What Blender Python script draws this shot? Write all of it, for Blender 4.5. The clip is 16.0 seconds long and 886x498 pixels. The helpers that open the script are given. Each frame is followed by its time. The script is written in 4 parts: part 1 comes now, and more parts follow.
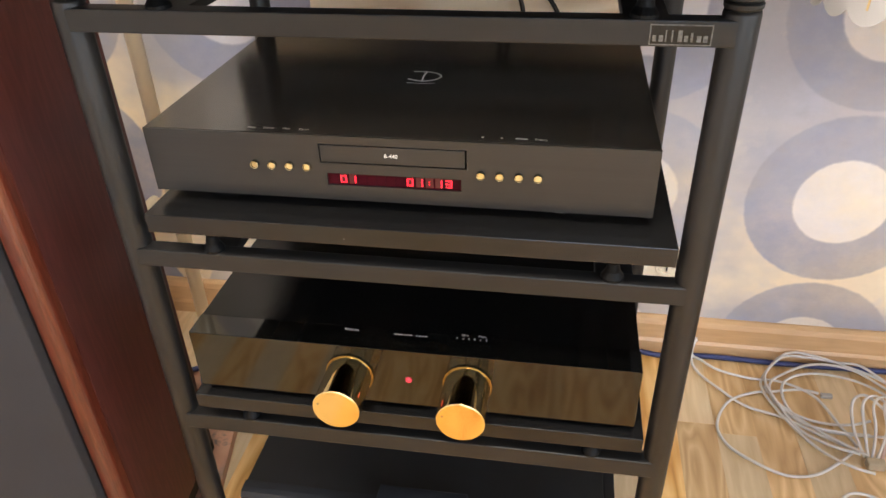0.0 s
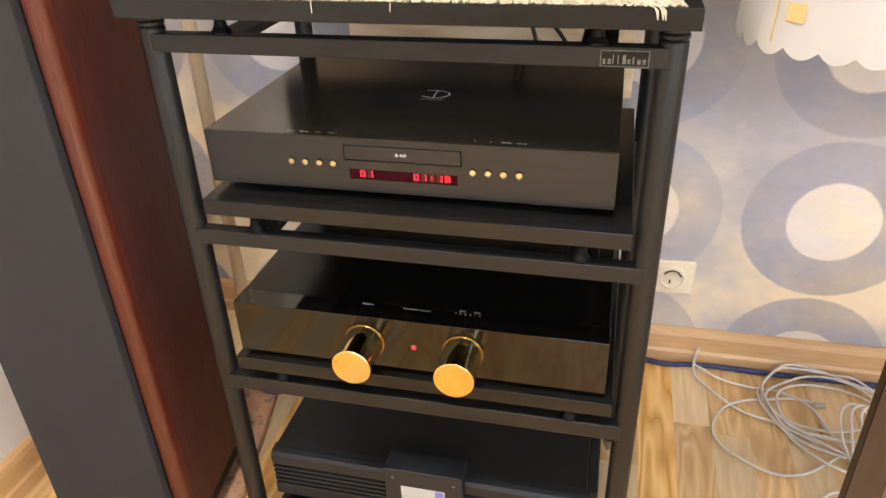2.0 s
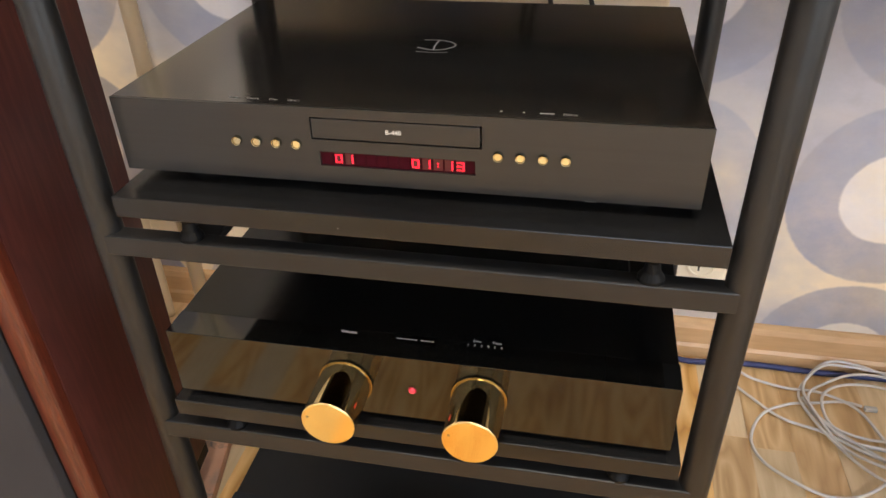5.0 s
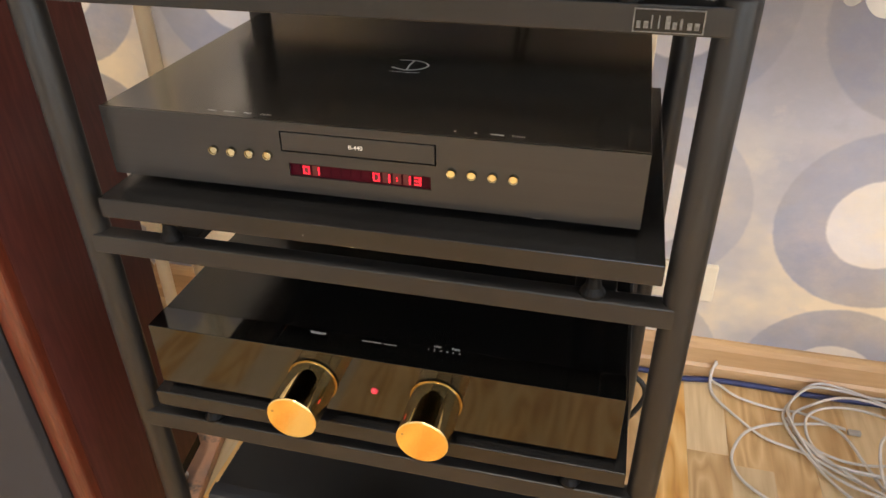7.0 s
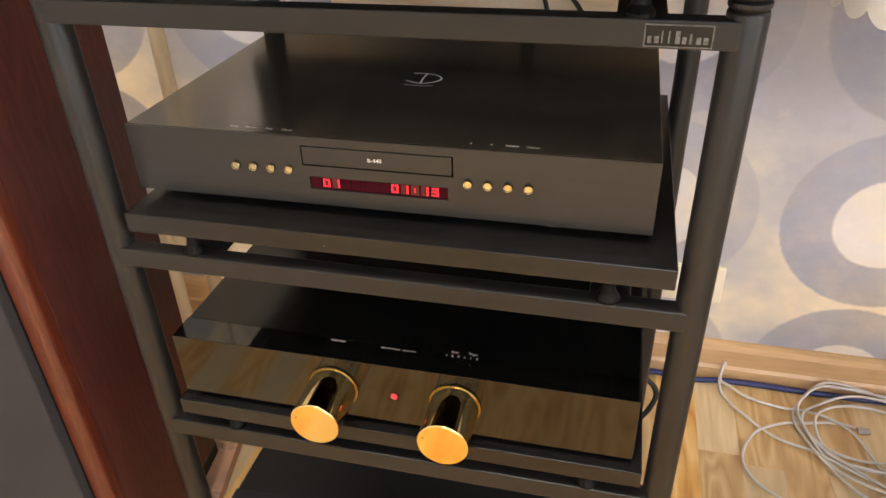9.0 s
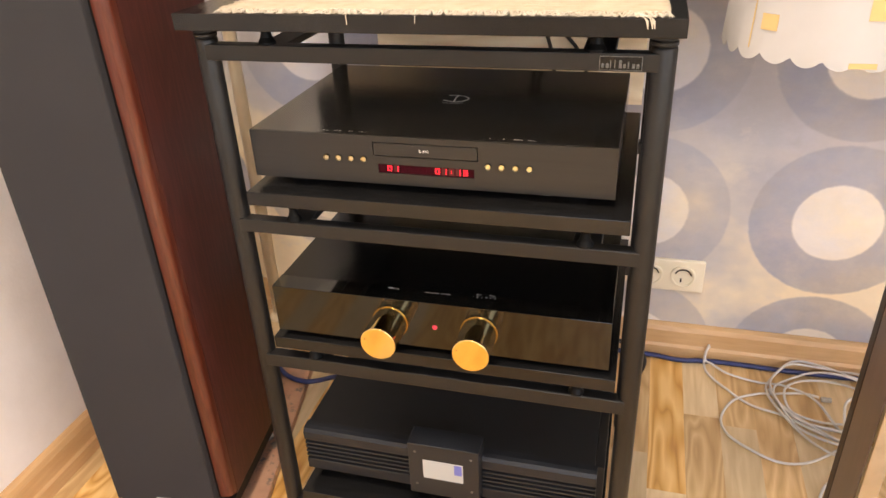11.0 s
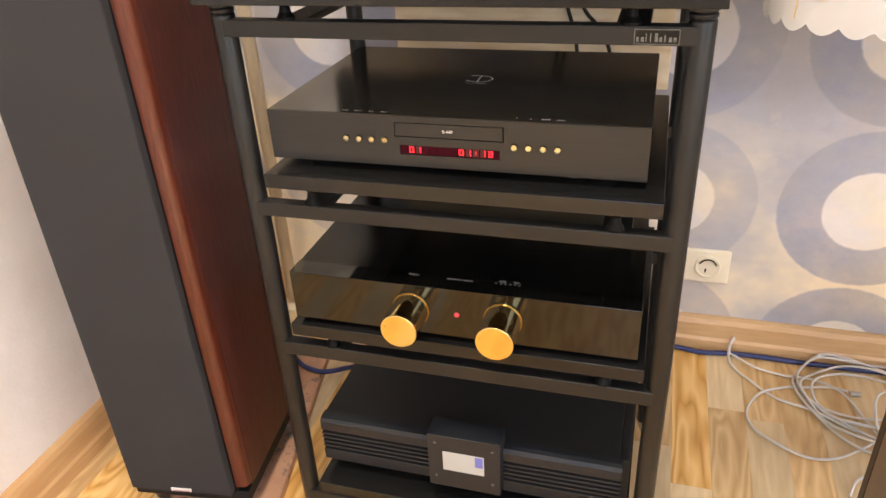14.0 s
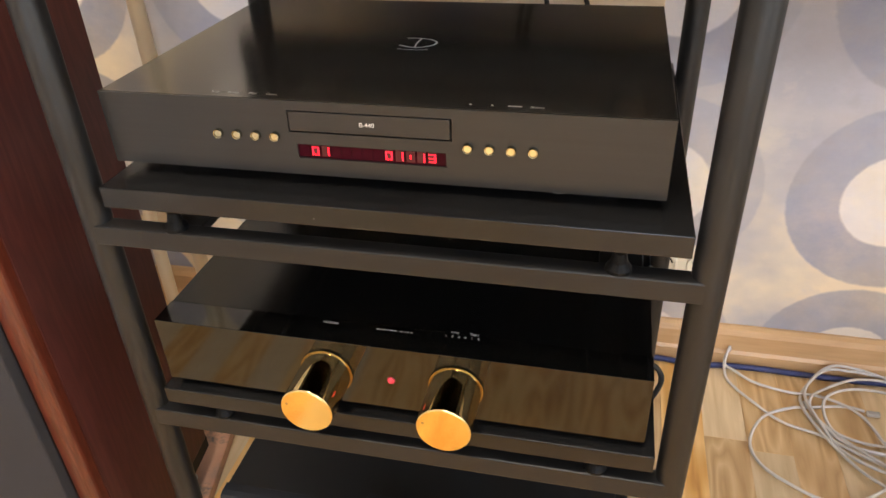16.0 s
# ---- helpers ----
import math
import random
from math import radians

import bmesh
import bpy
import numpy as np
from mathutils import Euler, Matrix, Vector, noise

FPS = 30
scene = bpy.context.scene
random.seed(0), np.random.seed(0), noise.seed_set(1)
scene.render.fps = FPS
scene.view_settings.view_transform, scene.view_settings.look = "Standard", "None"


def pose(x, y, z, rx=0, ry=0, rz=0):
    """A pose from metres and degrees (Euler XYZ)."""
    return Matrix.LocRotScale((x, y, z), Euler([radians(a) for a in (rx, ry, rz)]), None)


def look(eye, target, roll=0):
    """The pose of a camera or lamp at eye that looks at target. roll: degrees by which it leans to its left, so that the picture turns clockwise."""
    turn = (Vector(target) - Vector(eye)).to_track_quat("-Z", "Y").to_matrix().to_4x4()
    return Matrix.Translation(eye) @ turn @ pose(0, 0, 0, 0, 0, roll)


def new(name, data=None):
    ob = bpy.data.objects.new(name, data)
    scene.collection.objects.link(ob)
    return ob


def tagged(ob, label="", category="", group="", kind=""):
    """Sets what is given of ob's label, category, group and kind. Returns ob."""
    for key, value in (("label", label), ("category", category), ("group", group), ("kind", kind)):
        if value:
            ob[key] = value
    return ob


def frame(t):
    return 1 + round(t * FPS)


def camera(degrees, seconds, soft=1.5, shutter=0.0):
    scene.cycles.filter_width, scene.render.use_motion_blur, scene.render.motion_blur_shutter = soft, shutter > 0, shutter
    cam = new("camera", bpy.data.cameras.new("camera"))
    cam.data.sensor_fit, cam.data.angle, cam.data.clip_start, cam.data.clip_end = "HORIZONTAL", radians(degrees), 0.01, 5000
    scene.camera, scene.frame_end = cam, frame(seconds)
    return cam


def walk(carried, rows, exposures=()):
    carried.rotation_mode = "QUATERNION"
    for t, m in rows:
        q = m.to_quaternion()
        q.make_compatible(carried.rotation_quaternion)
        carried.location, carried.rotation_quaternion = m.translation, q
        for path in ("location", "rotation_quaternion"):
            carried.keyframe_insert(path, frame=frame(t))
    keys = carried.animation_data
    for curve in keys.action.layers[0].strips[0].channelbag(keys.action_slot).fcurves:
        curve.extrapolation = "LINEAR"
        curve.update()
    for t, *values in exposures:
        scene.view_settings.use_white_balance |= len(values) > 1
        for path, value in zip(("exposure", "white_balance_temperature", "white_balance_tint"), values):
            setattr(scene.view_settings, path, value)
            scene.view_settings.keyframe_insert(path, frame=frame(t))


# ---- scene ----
cam = camera(62.9, 16.0, 1.5)
METRES, EYE, TURN = 1.2, 0.948, 10.2
ROWS = [
    (0.0, 0.0, 0.0, 0.0, -0.88, -32.57, 1.38),
    (0.5, 0.0128, -0.0172, 0.0051, -0.0, -31.98, 1.39),
    (1.0, 0.0252, -0.0517, 0.0137, 1.2, -31.25, 1.49),
    (1.5, 0.0341, -0.0879, 0.0205, 2.2, -30.49, 1.61),
    (2.0, 0.038, -0.1145, 0.0222, 2.91, -29.88, 1.68),
    (2.5, 0.0445, -0.1246, 0.0222, 3.44, -29.52, 1.86),
    (3.0, 0.0414, -0.1154, 0.0223, 3.89, -29.51, 2.04),
    (5.5, 0.0019, 0.0783, -0.0473, 0.5, -33.39, 1.21),
    (6.0, 0.0205, 0.0649, -0.0423, 1.14, -33.1, 0.93),
    (6.5, 0.0383, 0.0518, -0.0338, 2.34, -32.6, 0.71),
    (7.0, 0.0498, 0.0393, -0.0246, 3.58, -32.26, 0.57),
    (7.5, 0.0435, 0.0329, -0.0209, 4.28, -32.13, 0.68),
    (8.0, 0.0468, 0.0319, -0.0208, 4.47, -32.11, 0.89),
    (8.5, 0.0478, 0.0352, -0.0198, 4.17, -32.05, 1.14),
    (9.0, 0.0414, 0.0283, -0.0146, 3.35, -31.91, 1.52),
    (11.5, 0.0506, -0.2103, 0.0384, 5.13, -28.31, 2.75),
    (12.0, 0.0449, -0.2065, 0.0269, 5.11, -28.58, 3.1),
    (12.5, 0.0316, -0.198, 0.0157, 5.03, -28.96, 3.06),
    (13.0, 0.0286, -0.1913, 0.0139, 5.01, -29.11, 2.9),
    (13.5, 0.0315, -0.1882, 0.0146, 5.29, -29.11, 2.8),
    (14.0, 0.0362, -0.173, 0.0151, 5.76, -29.13, 2.64),
    (14.5, 0.0351, -0.1118, -0.0002, 5.75, -29.51, 2.53),
    (15.0, 0.0287, -0.0239, -0.0113, 4.58, -30.28, 2.45),
    (15.5, 0.0268, 0.0232, -0.0335, 3.1, -31.41, 2.27),
    (16.0, 0.0362, 0.0474, -0.0451, 2.52, -32.26, 1.9),
]
walk(cam, [(t, pose(0.139, -0.536, EYE, 0, 0, TURN) @ pose(METRES * x, METRES * y, METRES * z, 90 + pitch, roll, yaw)) for t, x, y, z, yaw, pitch, roll in ROWS],
     [(0.0, 1.92, 5900, 10), (3.0, 1.87, 6300, 10), (5.5, 1.75, 5950, 10), (7.0, 1.84, 6300, 10), (9.0, 1.87, 6350, 10), (11.5, 1.84, 6600, 15), (12.5, 1.87, 6400, 12), (14.0, 1.89, 6300, 12), (16.0, 1.84, 6150, 11)])

# ---- the room's size ----
BACK, LEFT, RIGHT, FRONT, TOP = 0.63, -0.745, 2.6, -3.2, 2.6
WIN = (-0.1, 2.3, 0.85, 2.25)      # window in the wall behind the walk: x0, x1, z0, z1
LAMP = (0.10, -0.62)                # middle of the added ceiling lamp
WIN2 = (-2.2, -0.5, 0.75, 2.1)     # added window in the unseen far side wall: y0, y1, z0, z1

# ---- world and lights ----
world = bpy.data.worlds.new("sky")
scene.world = world
world.use_nodes = True
wn = world.node_tree.nodes
sky = wn.new("ShaderNodeTexSky")
sky.sky_type, sky.sun_disc, sky.sun_elevation, sky.sun_rotation = "NISHITA", False, radians(44.3), radians(157)
world.node_tree.links.new(sky.outputs[0], wn["Background"].inputs[0])
wn["Background"].inputs[1].default_value = 0.12


def area(name, m, size_x, size_y, watts, colour):
    lamp = bpy.data.lights.new(name, "AREA")
    lamp.shape, lamp.size, lamp.size_y, lamp.energy, lamp.color = "RECTANGLE", size_x, size_y, watts, colour
    ob = new(name, lamp)
    ob.matrix_world = m
    return ob


area("window_light", look(((WIN[0] + WIN[1]) / 2, FRONT + 0.03, (WIN[2] + WIN[3]) / 2), ((WIN[0] + WIN[1]) / 2, 0, 1.2)), WIN[1] - WIN[0] - 0.1, WIN[3] - WIN[2] - 0.1, 7.5, (0.86, 0.93, 1.0))
# warm fill from above, from an added ceiling lamp out of view
area("warm_fill_light", look((LAMP[0], LAMP[1], TOP - 0.13), (LAMP[0], LAMP[1], 0)), 0.42, 0.42, 11.6, (1.0, 0.89, 0.76))
# fill from the right through an added window that no view shows
area("side_fill_light", look((RIGHT - 0.03, (WIN2[0] + WIN2[1]) / 2, (WIN2[2] + WIN2[3]) / 2), (0, (WIN2[0] + WIN2[1]) / 2, 1.2)), WIN2[1] - WIN2[0] - 0.1, WIN2[3] - WIN2[2] - 0.1, 7.8, (1.0, 0.95, 0.88))
# sunlight through the window, falling on the parquet in front of the rack
SUN_FROM = Vector((0.28, -0.66, 0.70))
sun = bpy.data.lights.new("sun", "SUN")
sun.energy, sun.angle, sun.color = 3.5, radians(0.5), (1.0, 0.96, 0.91)
new("sun", sun).matrix_world = look(SUN_FROM * 20, (0, 0, 0))


# ---- materials ----
def tree(name):
    m = bpy.data.materials.new(name)
    m.use_nodes = True
    return m, m.node_tree.nodes, m.node_tree.links, m.node_tree.nodes["Principled BSDF"]


def ramp(nodes, stops):
    r = nodes.new("ShaderNodeValToRGB")
    e = r.color_ramp.elements
    while len(e) < len(stops):
        e.new(0.5)
    for k, (at, c) in enumerate(stops):
        e[k].position, e[k].color = at, (*c, 1)
    return r


def noise_tex(nodes, links, coord, scale, detail=4, rough=0.55):
    n = nodes.new("ShaderNodeTexNoise")
    n.inputs["Scale"].default_value, n.inputs["Detail"].default_value, n.inputs["Roughness"].default_value = scale, detail, rough
    links.new(coord, n.inputs["Vector"])
    return n


def mapped(nodes, links, scale, kind="Object"):
    c, mp = nodes.new("ShaderNodeTexCoord"), nodes.new("ShaderNodeMapping")
    mp.inputs["Scale"].default_value = scale
    links.new(c.outputs[kind], mp.inputs[0])
    return mp.outputs[0]


def surface(name, low, high, rough=0.5, metal=0.0, scale=(40, 40, 40), fine=600, bump=0.05, vary=0.06, spec=0.5, coat=0.0):
    """A plain finish: two scales of tone, a fine relief and uneven gloss."""
    m, n, l, b = tree(name)
    co = mapped(n, l, scale)
    big, small = noise_tex(n, l, co, 1.0), noise_tex(n, l, mapped(n, l, (1, 1, 1)), fine, 3)
    r = ramp(n, [(0.3, low), (0.7, high)])
    l.new(big.outputs["Fac"], r.inputs[0])
    l.new(r.outputs[0], b.inputs["Base Color"])
    mr = n.new("ShaderNodeMapRange")
    mr.inputs["To Min"].default_value, mr.inputs["To Max"].default_value = max(rough - vary, 0.02), rough + vary
    l.new(big.outputs["Fac"], mr.inputs["Value"])
    l.new(mr.outputs[0], b.inputs["Roughness"])
    bp = n.new("ShaderNodeBump")
    bp.inputs["Strength"].default_value, bp.inputs["Distance"].default_value = bump, 0.001
    l.new(small.outputs["Fac"], bp.inputs["Height"])
    l.new(bp.outputs[0], b.inputs["Normal"])
    b.inputs["Metallic"].default_value, b.inputs["Specular IOR Level"].default_value = metal, spec
    b.inputs["Coat Weight"].default_value = coat
    b.inputs["Coat Roughness"].default_value = 0.08
    return m


def wood(name, stops, along=1, grain=60.0, rough=0.3, coat=0.0, spread=1.0, per_piece=True, spec=0.5, bands=0.09):
    """Board with a grain along one axis; each piece takes its own stretch of the grain."""
    m, n, l, b = tree(name)
    c, info = n.new("ShaderNodeTexCoord"), n.new("ShaderNodeObjectInfo")
    shift = n.new("ShaderNodeVectorMath")
    shift.operation = "SCALE"
    shift.inputs["Scale"].default_value = 37.0 if per_piece else 0.0
    comb = n.new("ShaderNodeCombineXYZ")
    for k in range(3):
        l.new(info.outputs["Random"], comb.inputs[k])
    l.new(comb.outputs[0], shift.inputs[0])
    add = n.new("ShaderNodeVectorMath")
    l.new(c.outputs["Object"], add.inputs[0])
    l.new(shift.outputs[0], add.inputs[1])
    mp = n.new("ShaderNodeMapping")
    sc = [grain, grain, grain]
    sc[along] = grain * 0.07
    mp.inputs["Scale"].default_value = sc
    l.new(add.outputs[0], mp.inputs[0])
    fibre = noise_tex(n, l, mp.outputs[0], 3.0, 6, 0.6)
    mp2 = n.new("ShaderNodeMapping")
    sc2 = [grain * 0.55] * 3
    sc2[along] = grain * 0.10
    mp2.inputs["Scale"].default_value = sc2
    l.new(add.outputs[0], mp2.inputs[0])
    flame = noise_tex(n, l, mp2.outputs[0], 1.0, 2, 0.4)
    wave = n.new("ShaderNodeMath")
    wave.operation = "PINGPONG"
    wave.inputs[1].default_value = bands
    l.new(flame.outputs["Fac"], wave.inputs[0])
    mixf = n.new("ShaderNodeMath")
    mixf.operation = "MULTIPLY_ADD"
    mixf.inputs[1].default_value = 0.45 * spread / bands
    l.new(wave.outputs[0], mixf.inputs[0])
    half = n.new("ShaderNodeMath")
    half.operation = "MULTIPLY"
    half.inputs[1].default_value = 0.62
    l.new(fibre.outputs["Fac"], half.inputs[0])
    l.new(half.outputs[0], mixf.inputs[2])
    r = ramp(n, stops)
    l.new(mixf.outputs[0], r.inputs[0])
    hsv = n.new("ShaderNodeHueSaturation")
    mr = n.new("ShaderNodeMapRange")
    mr.inputs["To Min"].default_value, mr.inputs["To Max"].default_value = (0.88, 1.1) if per_piece else (1, 1)
    l.new(info.outputs["Random"], mr.inputs["Value"])
    l.new(mr.outputs[0], hsv.inputs["Value"])
    l.new(r.outputs[0], hsv.inputs["Color"])
    l.new(hsv.outputs[0], b.inputs["Base Color"])
    b.inputs["Roughness"].default_value = rough
    b.inputs["Specular IOR Level"].default_value = spec
    b.inputs["Coat Weight"].default_value = coat
    b.inputs["Coat Roughness"].default_value = 0.12
    bp = n.new("ShaderNodeBump")
    bp.inputs["Strength"].default_value, bp.inputs["Distance"].default_value = 0.08, 0.001
    l.new(fibre.outputs["Fac"], bp.inputs["Height"])
    l.new(bp.outputs[0], b.inputs["Normal"])
    return m


def glow(name, colour, strength, base=(0.02, 0.0, 0.0)):
    m, n, l, b = tree(name)
    b.inputs["Base Color"].default_value = (*base, 1)
    b.inputs["Emission Color"].default_value = (*colour, 1)
    b.inputs["Emission Strength"].default_value = strength
    return m


def ring_wallpaper():
    """Printed paper: watercolour ground with a lattice of broad rings."""
    m, n, l, b = tree("ring_wallpaper")
    c = n.new("ShaderNodeTexCoord")
    sep = n.new("ShaderNodeSeparateXYZ")
    l.new(c.outputs["Object"], sep.inputs[0])

    def math_node(op, a, bval=None):
        k = n.new("ShaderNodeMath")
        k.operation = op
        for i, v in enumerate((a, bval)):
            if v is None:
                continue
            if isinstance(v, (int, float)):
                k.inputs[i].default_value = v
            else:
                l.new(v, k.inputs[i])
        return k.outputs[0]

    px, pz, x0, z0, ro, ri = 0.350, 0.322, 0.618, 0.338, 0.157, 0.079
    u = math_node("ADD", math_node("DIVIDE", math_node("SUBTRACT", sep.outputs[0], x0), px), 20.5)
    v = math_node("ADD", math_node("DIVIDE", math_node("SUBTRACT", sep.outputs[2], z0), pz), 20.5)
    cu, cv = math_node("FLOOR", u), math_node("FLOOR", v)
    fu = math_node("MULTIPLY", math_node("SUBTRACT", math_node("FRACT", u), 0.5), px)
    fv = math_node("MULTIPLY", math_node("SUBTRACT", math_node("FRACT", v), 0.5), pz)
    d = math_node("SQRT", math_node("ADD", math_node("MULTIPLY", fu, fu), math_node("MULTIPLY", fv, fv)))
    wob = noise_tex(n, l, c.outputs["Object"], 90, 2)
    d = math_node("ADD", d, math_node("MULTIPLY", math_node("SUBTRACT", wob.outputs["Fac"], 0.5), 0.004))
    def below(limit, soft=0.003):
        k = n.new("ShaderNodeMapRange")
        k.interpolation_type = "SMOOTHSTEP"
        k.inputs["From Min"].default_value, k.inputs["From Max"].default_value = limit - soft, limit + soft
        k.inputs["To Min"].default_value, k.inputs["To Max"].default_value = 1.0, 0.0
        l.new(d, k.inputs["Value"])
        return k.outputs[0]

    disc = below(ri)
    ring = math_node("SUBTRACT", below(ro), disc)
    cell = n.new("ShaderNodeCombineXYZ")
    l.new(cu, cell.inputs[0])
    l.new(cv, cell.inputs[1])
    rnd = n.new("ShaderNodeTexWhiteNoise")
    rnd.noise_dimensions = "2D"
    l.new(cell.outputs[0], rnd.inputs["Vector"])
    # ground: cream running into lilac grey, in soft washes
    wash = noise_tex(n, l, mapped(n, l, (3.0, 1, 3.6)), 1.0, 4, 0.55)
    # height band: printed tone, plus brighter light low on the wall painted in
    band = math_node("MULTIPLY", math_node("SINE", math_node("MULTIPLY", math_node("SUBTRACT", sep.outputs[2], 0.06), 2 * math.pi / 0.76)), 0.20)
    warm = n.new("ShaderNodeMapRange")
    warm.inputs["From Min"].default_value, warm.inputs["From Max"].default_value = -0.10, -0.50
    warm.inputs["To Min"].default_value, warm.inputs["To Max"].default_value = 0.0, 0.19
    l.new(sep.outputs[0], warm.inputs["Value"])
    wash_f = math_node("ADD", math_node("ADD", wash.outputs["Fac"], band), warm.outputs[0])
    ground = ramp(n, [(0.36, (0.415, 0.41, 0.445)), (0.50, (0.53, 0.50, 0.475)), (0.66, (0.88, 0.74, 0.52))])
    l.new(wash_f, ground.inputs[0])
    blot = noise_tex(n, l, mapped(n, l, (5, 1, 6)), 1.0, 5, 0.6)
    tint = ramp(n, [(0.36, (0.23, 0.27, 0.43)), (0.5, (0.29, 0.31, 0.40)), (0.64, (0.35, 0.32, 0.32))])
    l.new(blot.outputs["Fac"], tint.inputs[0])
    pale = ramp(n, [(0.4, (0.80, 0.79, 0.82)), (0.6, (0.88, 0.79, 0.63))])
    l.new(blot.outputs["Fac"], pale.inputs[0])

    def mix(f, a, bb):
        k = n.new("ShaderNodeMix")
        k.data_type = "RGBA"
        l.new(f, k.inputs["Factor"])
        l.new(a, k.inputs["A"])
        l.new(bb, k.inputs["B"])
        return k.outputs["Result"]

    patchy = noise_tex(n, l, mapped(n, l, (13, 1, 15)), 1.0, 4, 0.65)
    worn = n.new("ShaderNodeMapRange")
    worn.inputs["From Min"].default_value, worn.inputs["From Max"].default_value = 0.34, 0.60
    worn.inputs["To Min"].default_value, worn.inputs["To Max"].default_value = 0.76, 1.0
    l.new(patchy.outputs["Fac"], worn.inputs["Value"])
    ring = math_node("MULTIPLY", ring, worn.outputs[0])
    force = math_node("MULTIPLY", ring, math_node("ADD", math_node("MULTIPLY", rnd.outputs["Value"], 0.14), math_node("SUBTRACT", 0.74, math_node("MULTIPLY", math_node("MODULO", cu, 2.0), 0.30))))
    paper = ground.outputs[0]
    # small dabs of cream and of lilac in the ground
    dab = noise_tex(n, l, mapped(n, l, (14, 1, 17)), 1.0, 5, 0.62)
    for lo, hi, shade in ((0.54, 0.70, (0.82, 0.72, 0.53)), (0.46, 0.30, (0.50, 0.52, 0.63))):
        k = n.new("ShaderNodeMapRange")
        k.inputs["From Min"].default_value, k.inputs["From Max"].default_value = lo, hi
        k.inputs["To Min"].default_value, k.inputs["To Max"].default_value = 0.0, 0.24
        l.new(dab.outputs["Fac"], k.inputs["Value"])
        c2 = n.new("ShaderNodeRGB")
        c2.outputs[0].default_value = (*shade, 1)
        paper = mix(k.outputs[0], paper, c2.outputs[0])
    col = mix(math_node("MULTIPLY", disc, 0.62), paper, pale.outputs[0])
    col = mix(force, col, tint.outputs[0])
    # brushed streaks over all
    streak = noise_tex(n, l, mapped(n, l, (45, 1, 60)), 1.0, 5, 0.7)
    hsv = n.new("ShaderNodeHueSaturation")
    mr = n.new("ShaderNodeMapRange")
    mr.inputs["To Min"].default_value, mr.inputs["To Max"].default_value = 0.93, 1.06
    l.new(streak.outputs["Fac"], mr.inputs["Value"])
    l.new(mr.outputs[0], hsv.inputs["Value"])
    l.new(col, hsv.inputs["Color"])
    l.new(hsv.outputs[0], b.inputs["Base Color"])
    b.inputs["Roughness"].default_value = 0.62
    bp = n.new("ShaderNodeBump")
    bp.inputs["Strength"].default_value, bp.inputs["Distance"].default_value = 0.15, 0.001
    l.new(streak.outputs["Fac"], bp.inputs["Height"])
    l.new(bp.outputs[0], b.inputs["Normal"])
    return m


def speckled_stone():
    m, n, l, b = tree("red_stone")
    big = noise_tex(n, l, mapped(n, l, (9, 9, 9)), 1.0, 5, 0.6)
    dark = noise_tex(n, l, mapped(n, l, (28, 28, 28)), 1.0, 3, 0.7)
    r = ramp(n, [(0.3, (0.26, 0.20, 0.165)), (0.48, (0.49, 0.265, 0.165)), (0.62, (0.56, 0.315, 0.195)), (0.8, (0.58, 0.41, 0.30))])
    l.new(big.outputs["Fac"], r.inputs[0])
    s = ramp(n, [(0.56, (0, 0, 0)), (0.68, (1, 1, 1))])
    l.new(dark.outputs["Fac"], s.inputs[0])
    k = n.new("ShaderNodeMix")
    k.data_type = "RGBA"
    l.new(s.outputs[0], k.inputs["Factor"])
    l.new(r.outputs[0], k.inputs["A"])
    k.inputs["B"].default_value = (0.15, 0.13, 0.11, 1)
    l.new(k.outputs["Result"], b.inputs["Base Color"])
    b.inputs["Roughness"].default_value = 0.4
    return m


RACK = surface("charcoal_powder_coat", (0.0085, 0.0082, 0.0078), (0.013, 0.0124, 0.012), 0.40, 0.0, (14, 14, 14), 900, 0.12, 0.06, 0.35)
SHELF = surface("black_laminate", (0.007, 0.0067, 0.0064), (0.011, 0.0105, 0.0102), 0.24, 0.0, (10, 10, 10), 700, 0.05, 0.05, 0.35)
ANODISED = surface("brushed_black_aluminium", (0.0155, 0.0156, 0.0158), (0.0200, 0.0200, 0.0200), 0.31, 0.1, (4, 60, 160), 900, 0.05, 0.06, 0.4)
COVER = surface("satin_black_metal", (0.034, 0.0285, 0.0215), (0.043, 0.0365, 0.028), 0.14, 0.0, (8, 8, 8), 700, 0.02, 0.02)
DEEP = surface("deep_black_metal", (0.0025, 0.0025, 0.0025), (0.004, 0.0039, 0.0038), 0.20, 0.0, (8, 8, 8), 700, 0.02, 0.02, 0.32)
GLOSS = surface("black_polish", (0.0012, 0.0012, 0.0012), (0.002, 0.002, 0.0018), 0.06, 0.0, (12, 12, 12), 200, 0.0, 0.01, 0.55)
BLACK = surface("matt_black", (0.005, 0.005, 0.005), (0.008, 0.008, 0.008), 0.6, spec=0.25)
SPIKE = surface("black_lacquered_steel", (0.002, 0.002, 0.002), (0.0035, 0.0035, 0.0035), 0.45, spec=0.12)
STUD = surface("black_chrome", (0.10, 0.10, 0.10), (0.14, 0.14, 0.14), 0.12, 1.0)
RUBBER = surface("black_rubber", (0.012, 0.012, 0.012), (0.02, 0.02, 0.02), 0.7)
AMP = surface("black_crackle_metal", (0.008, 0.0095, 0.0125), (0.013, 0.0150, 0.0190), 0.46, 0.0, (10, 10, 10), 900, 0.14, 0.06, 0.4)
AMPTOP = surface("black_grained_cover", (0.007, 0.007, 0.007), (0.011, 0.011, 0.011), 0.55, 0.0, (10, 10, 10), 900, 0.2)
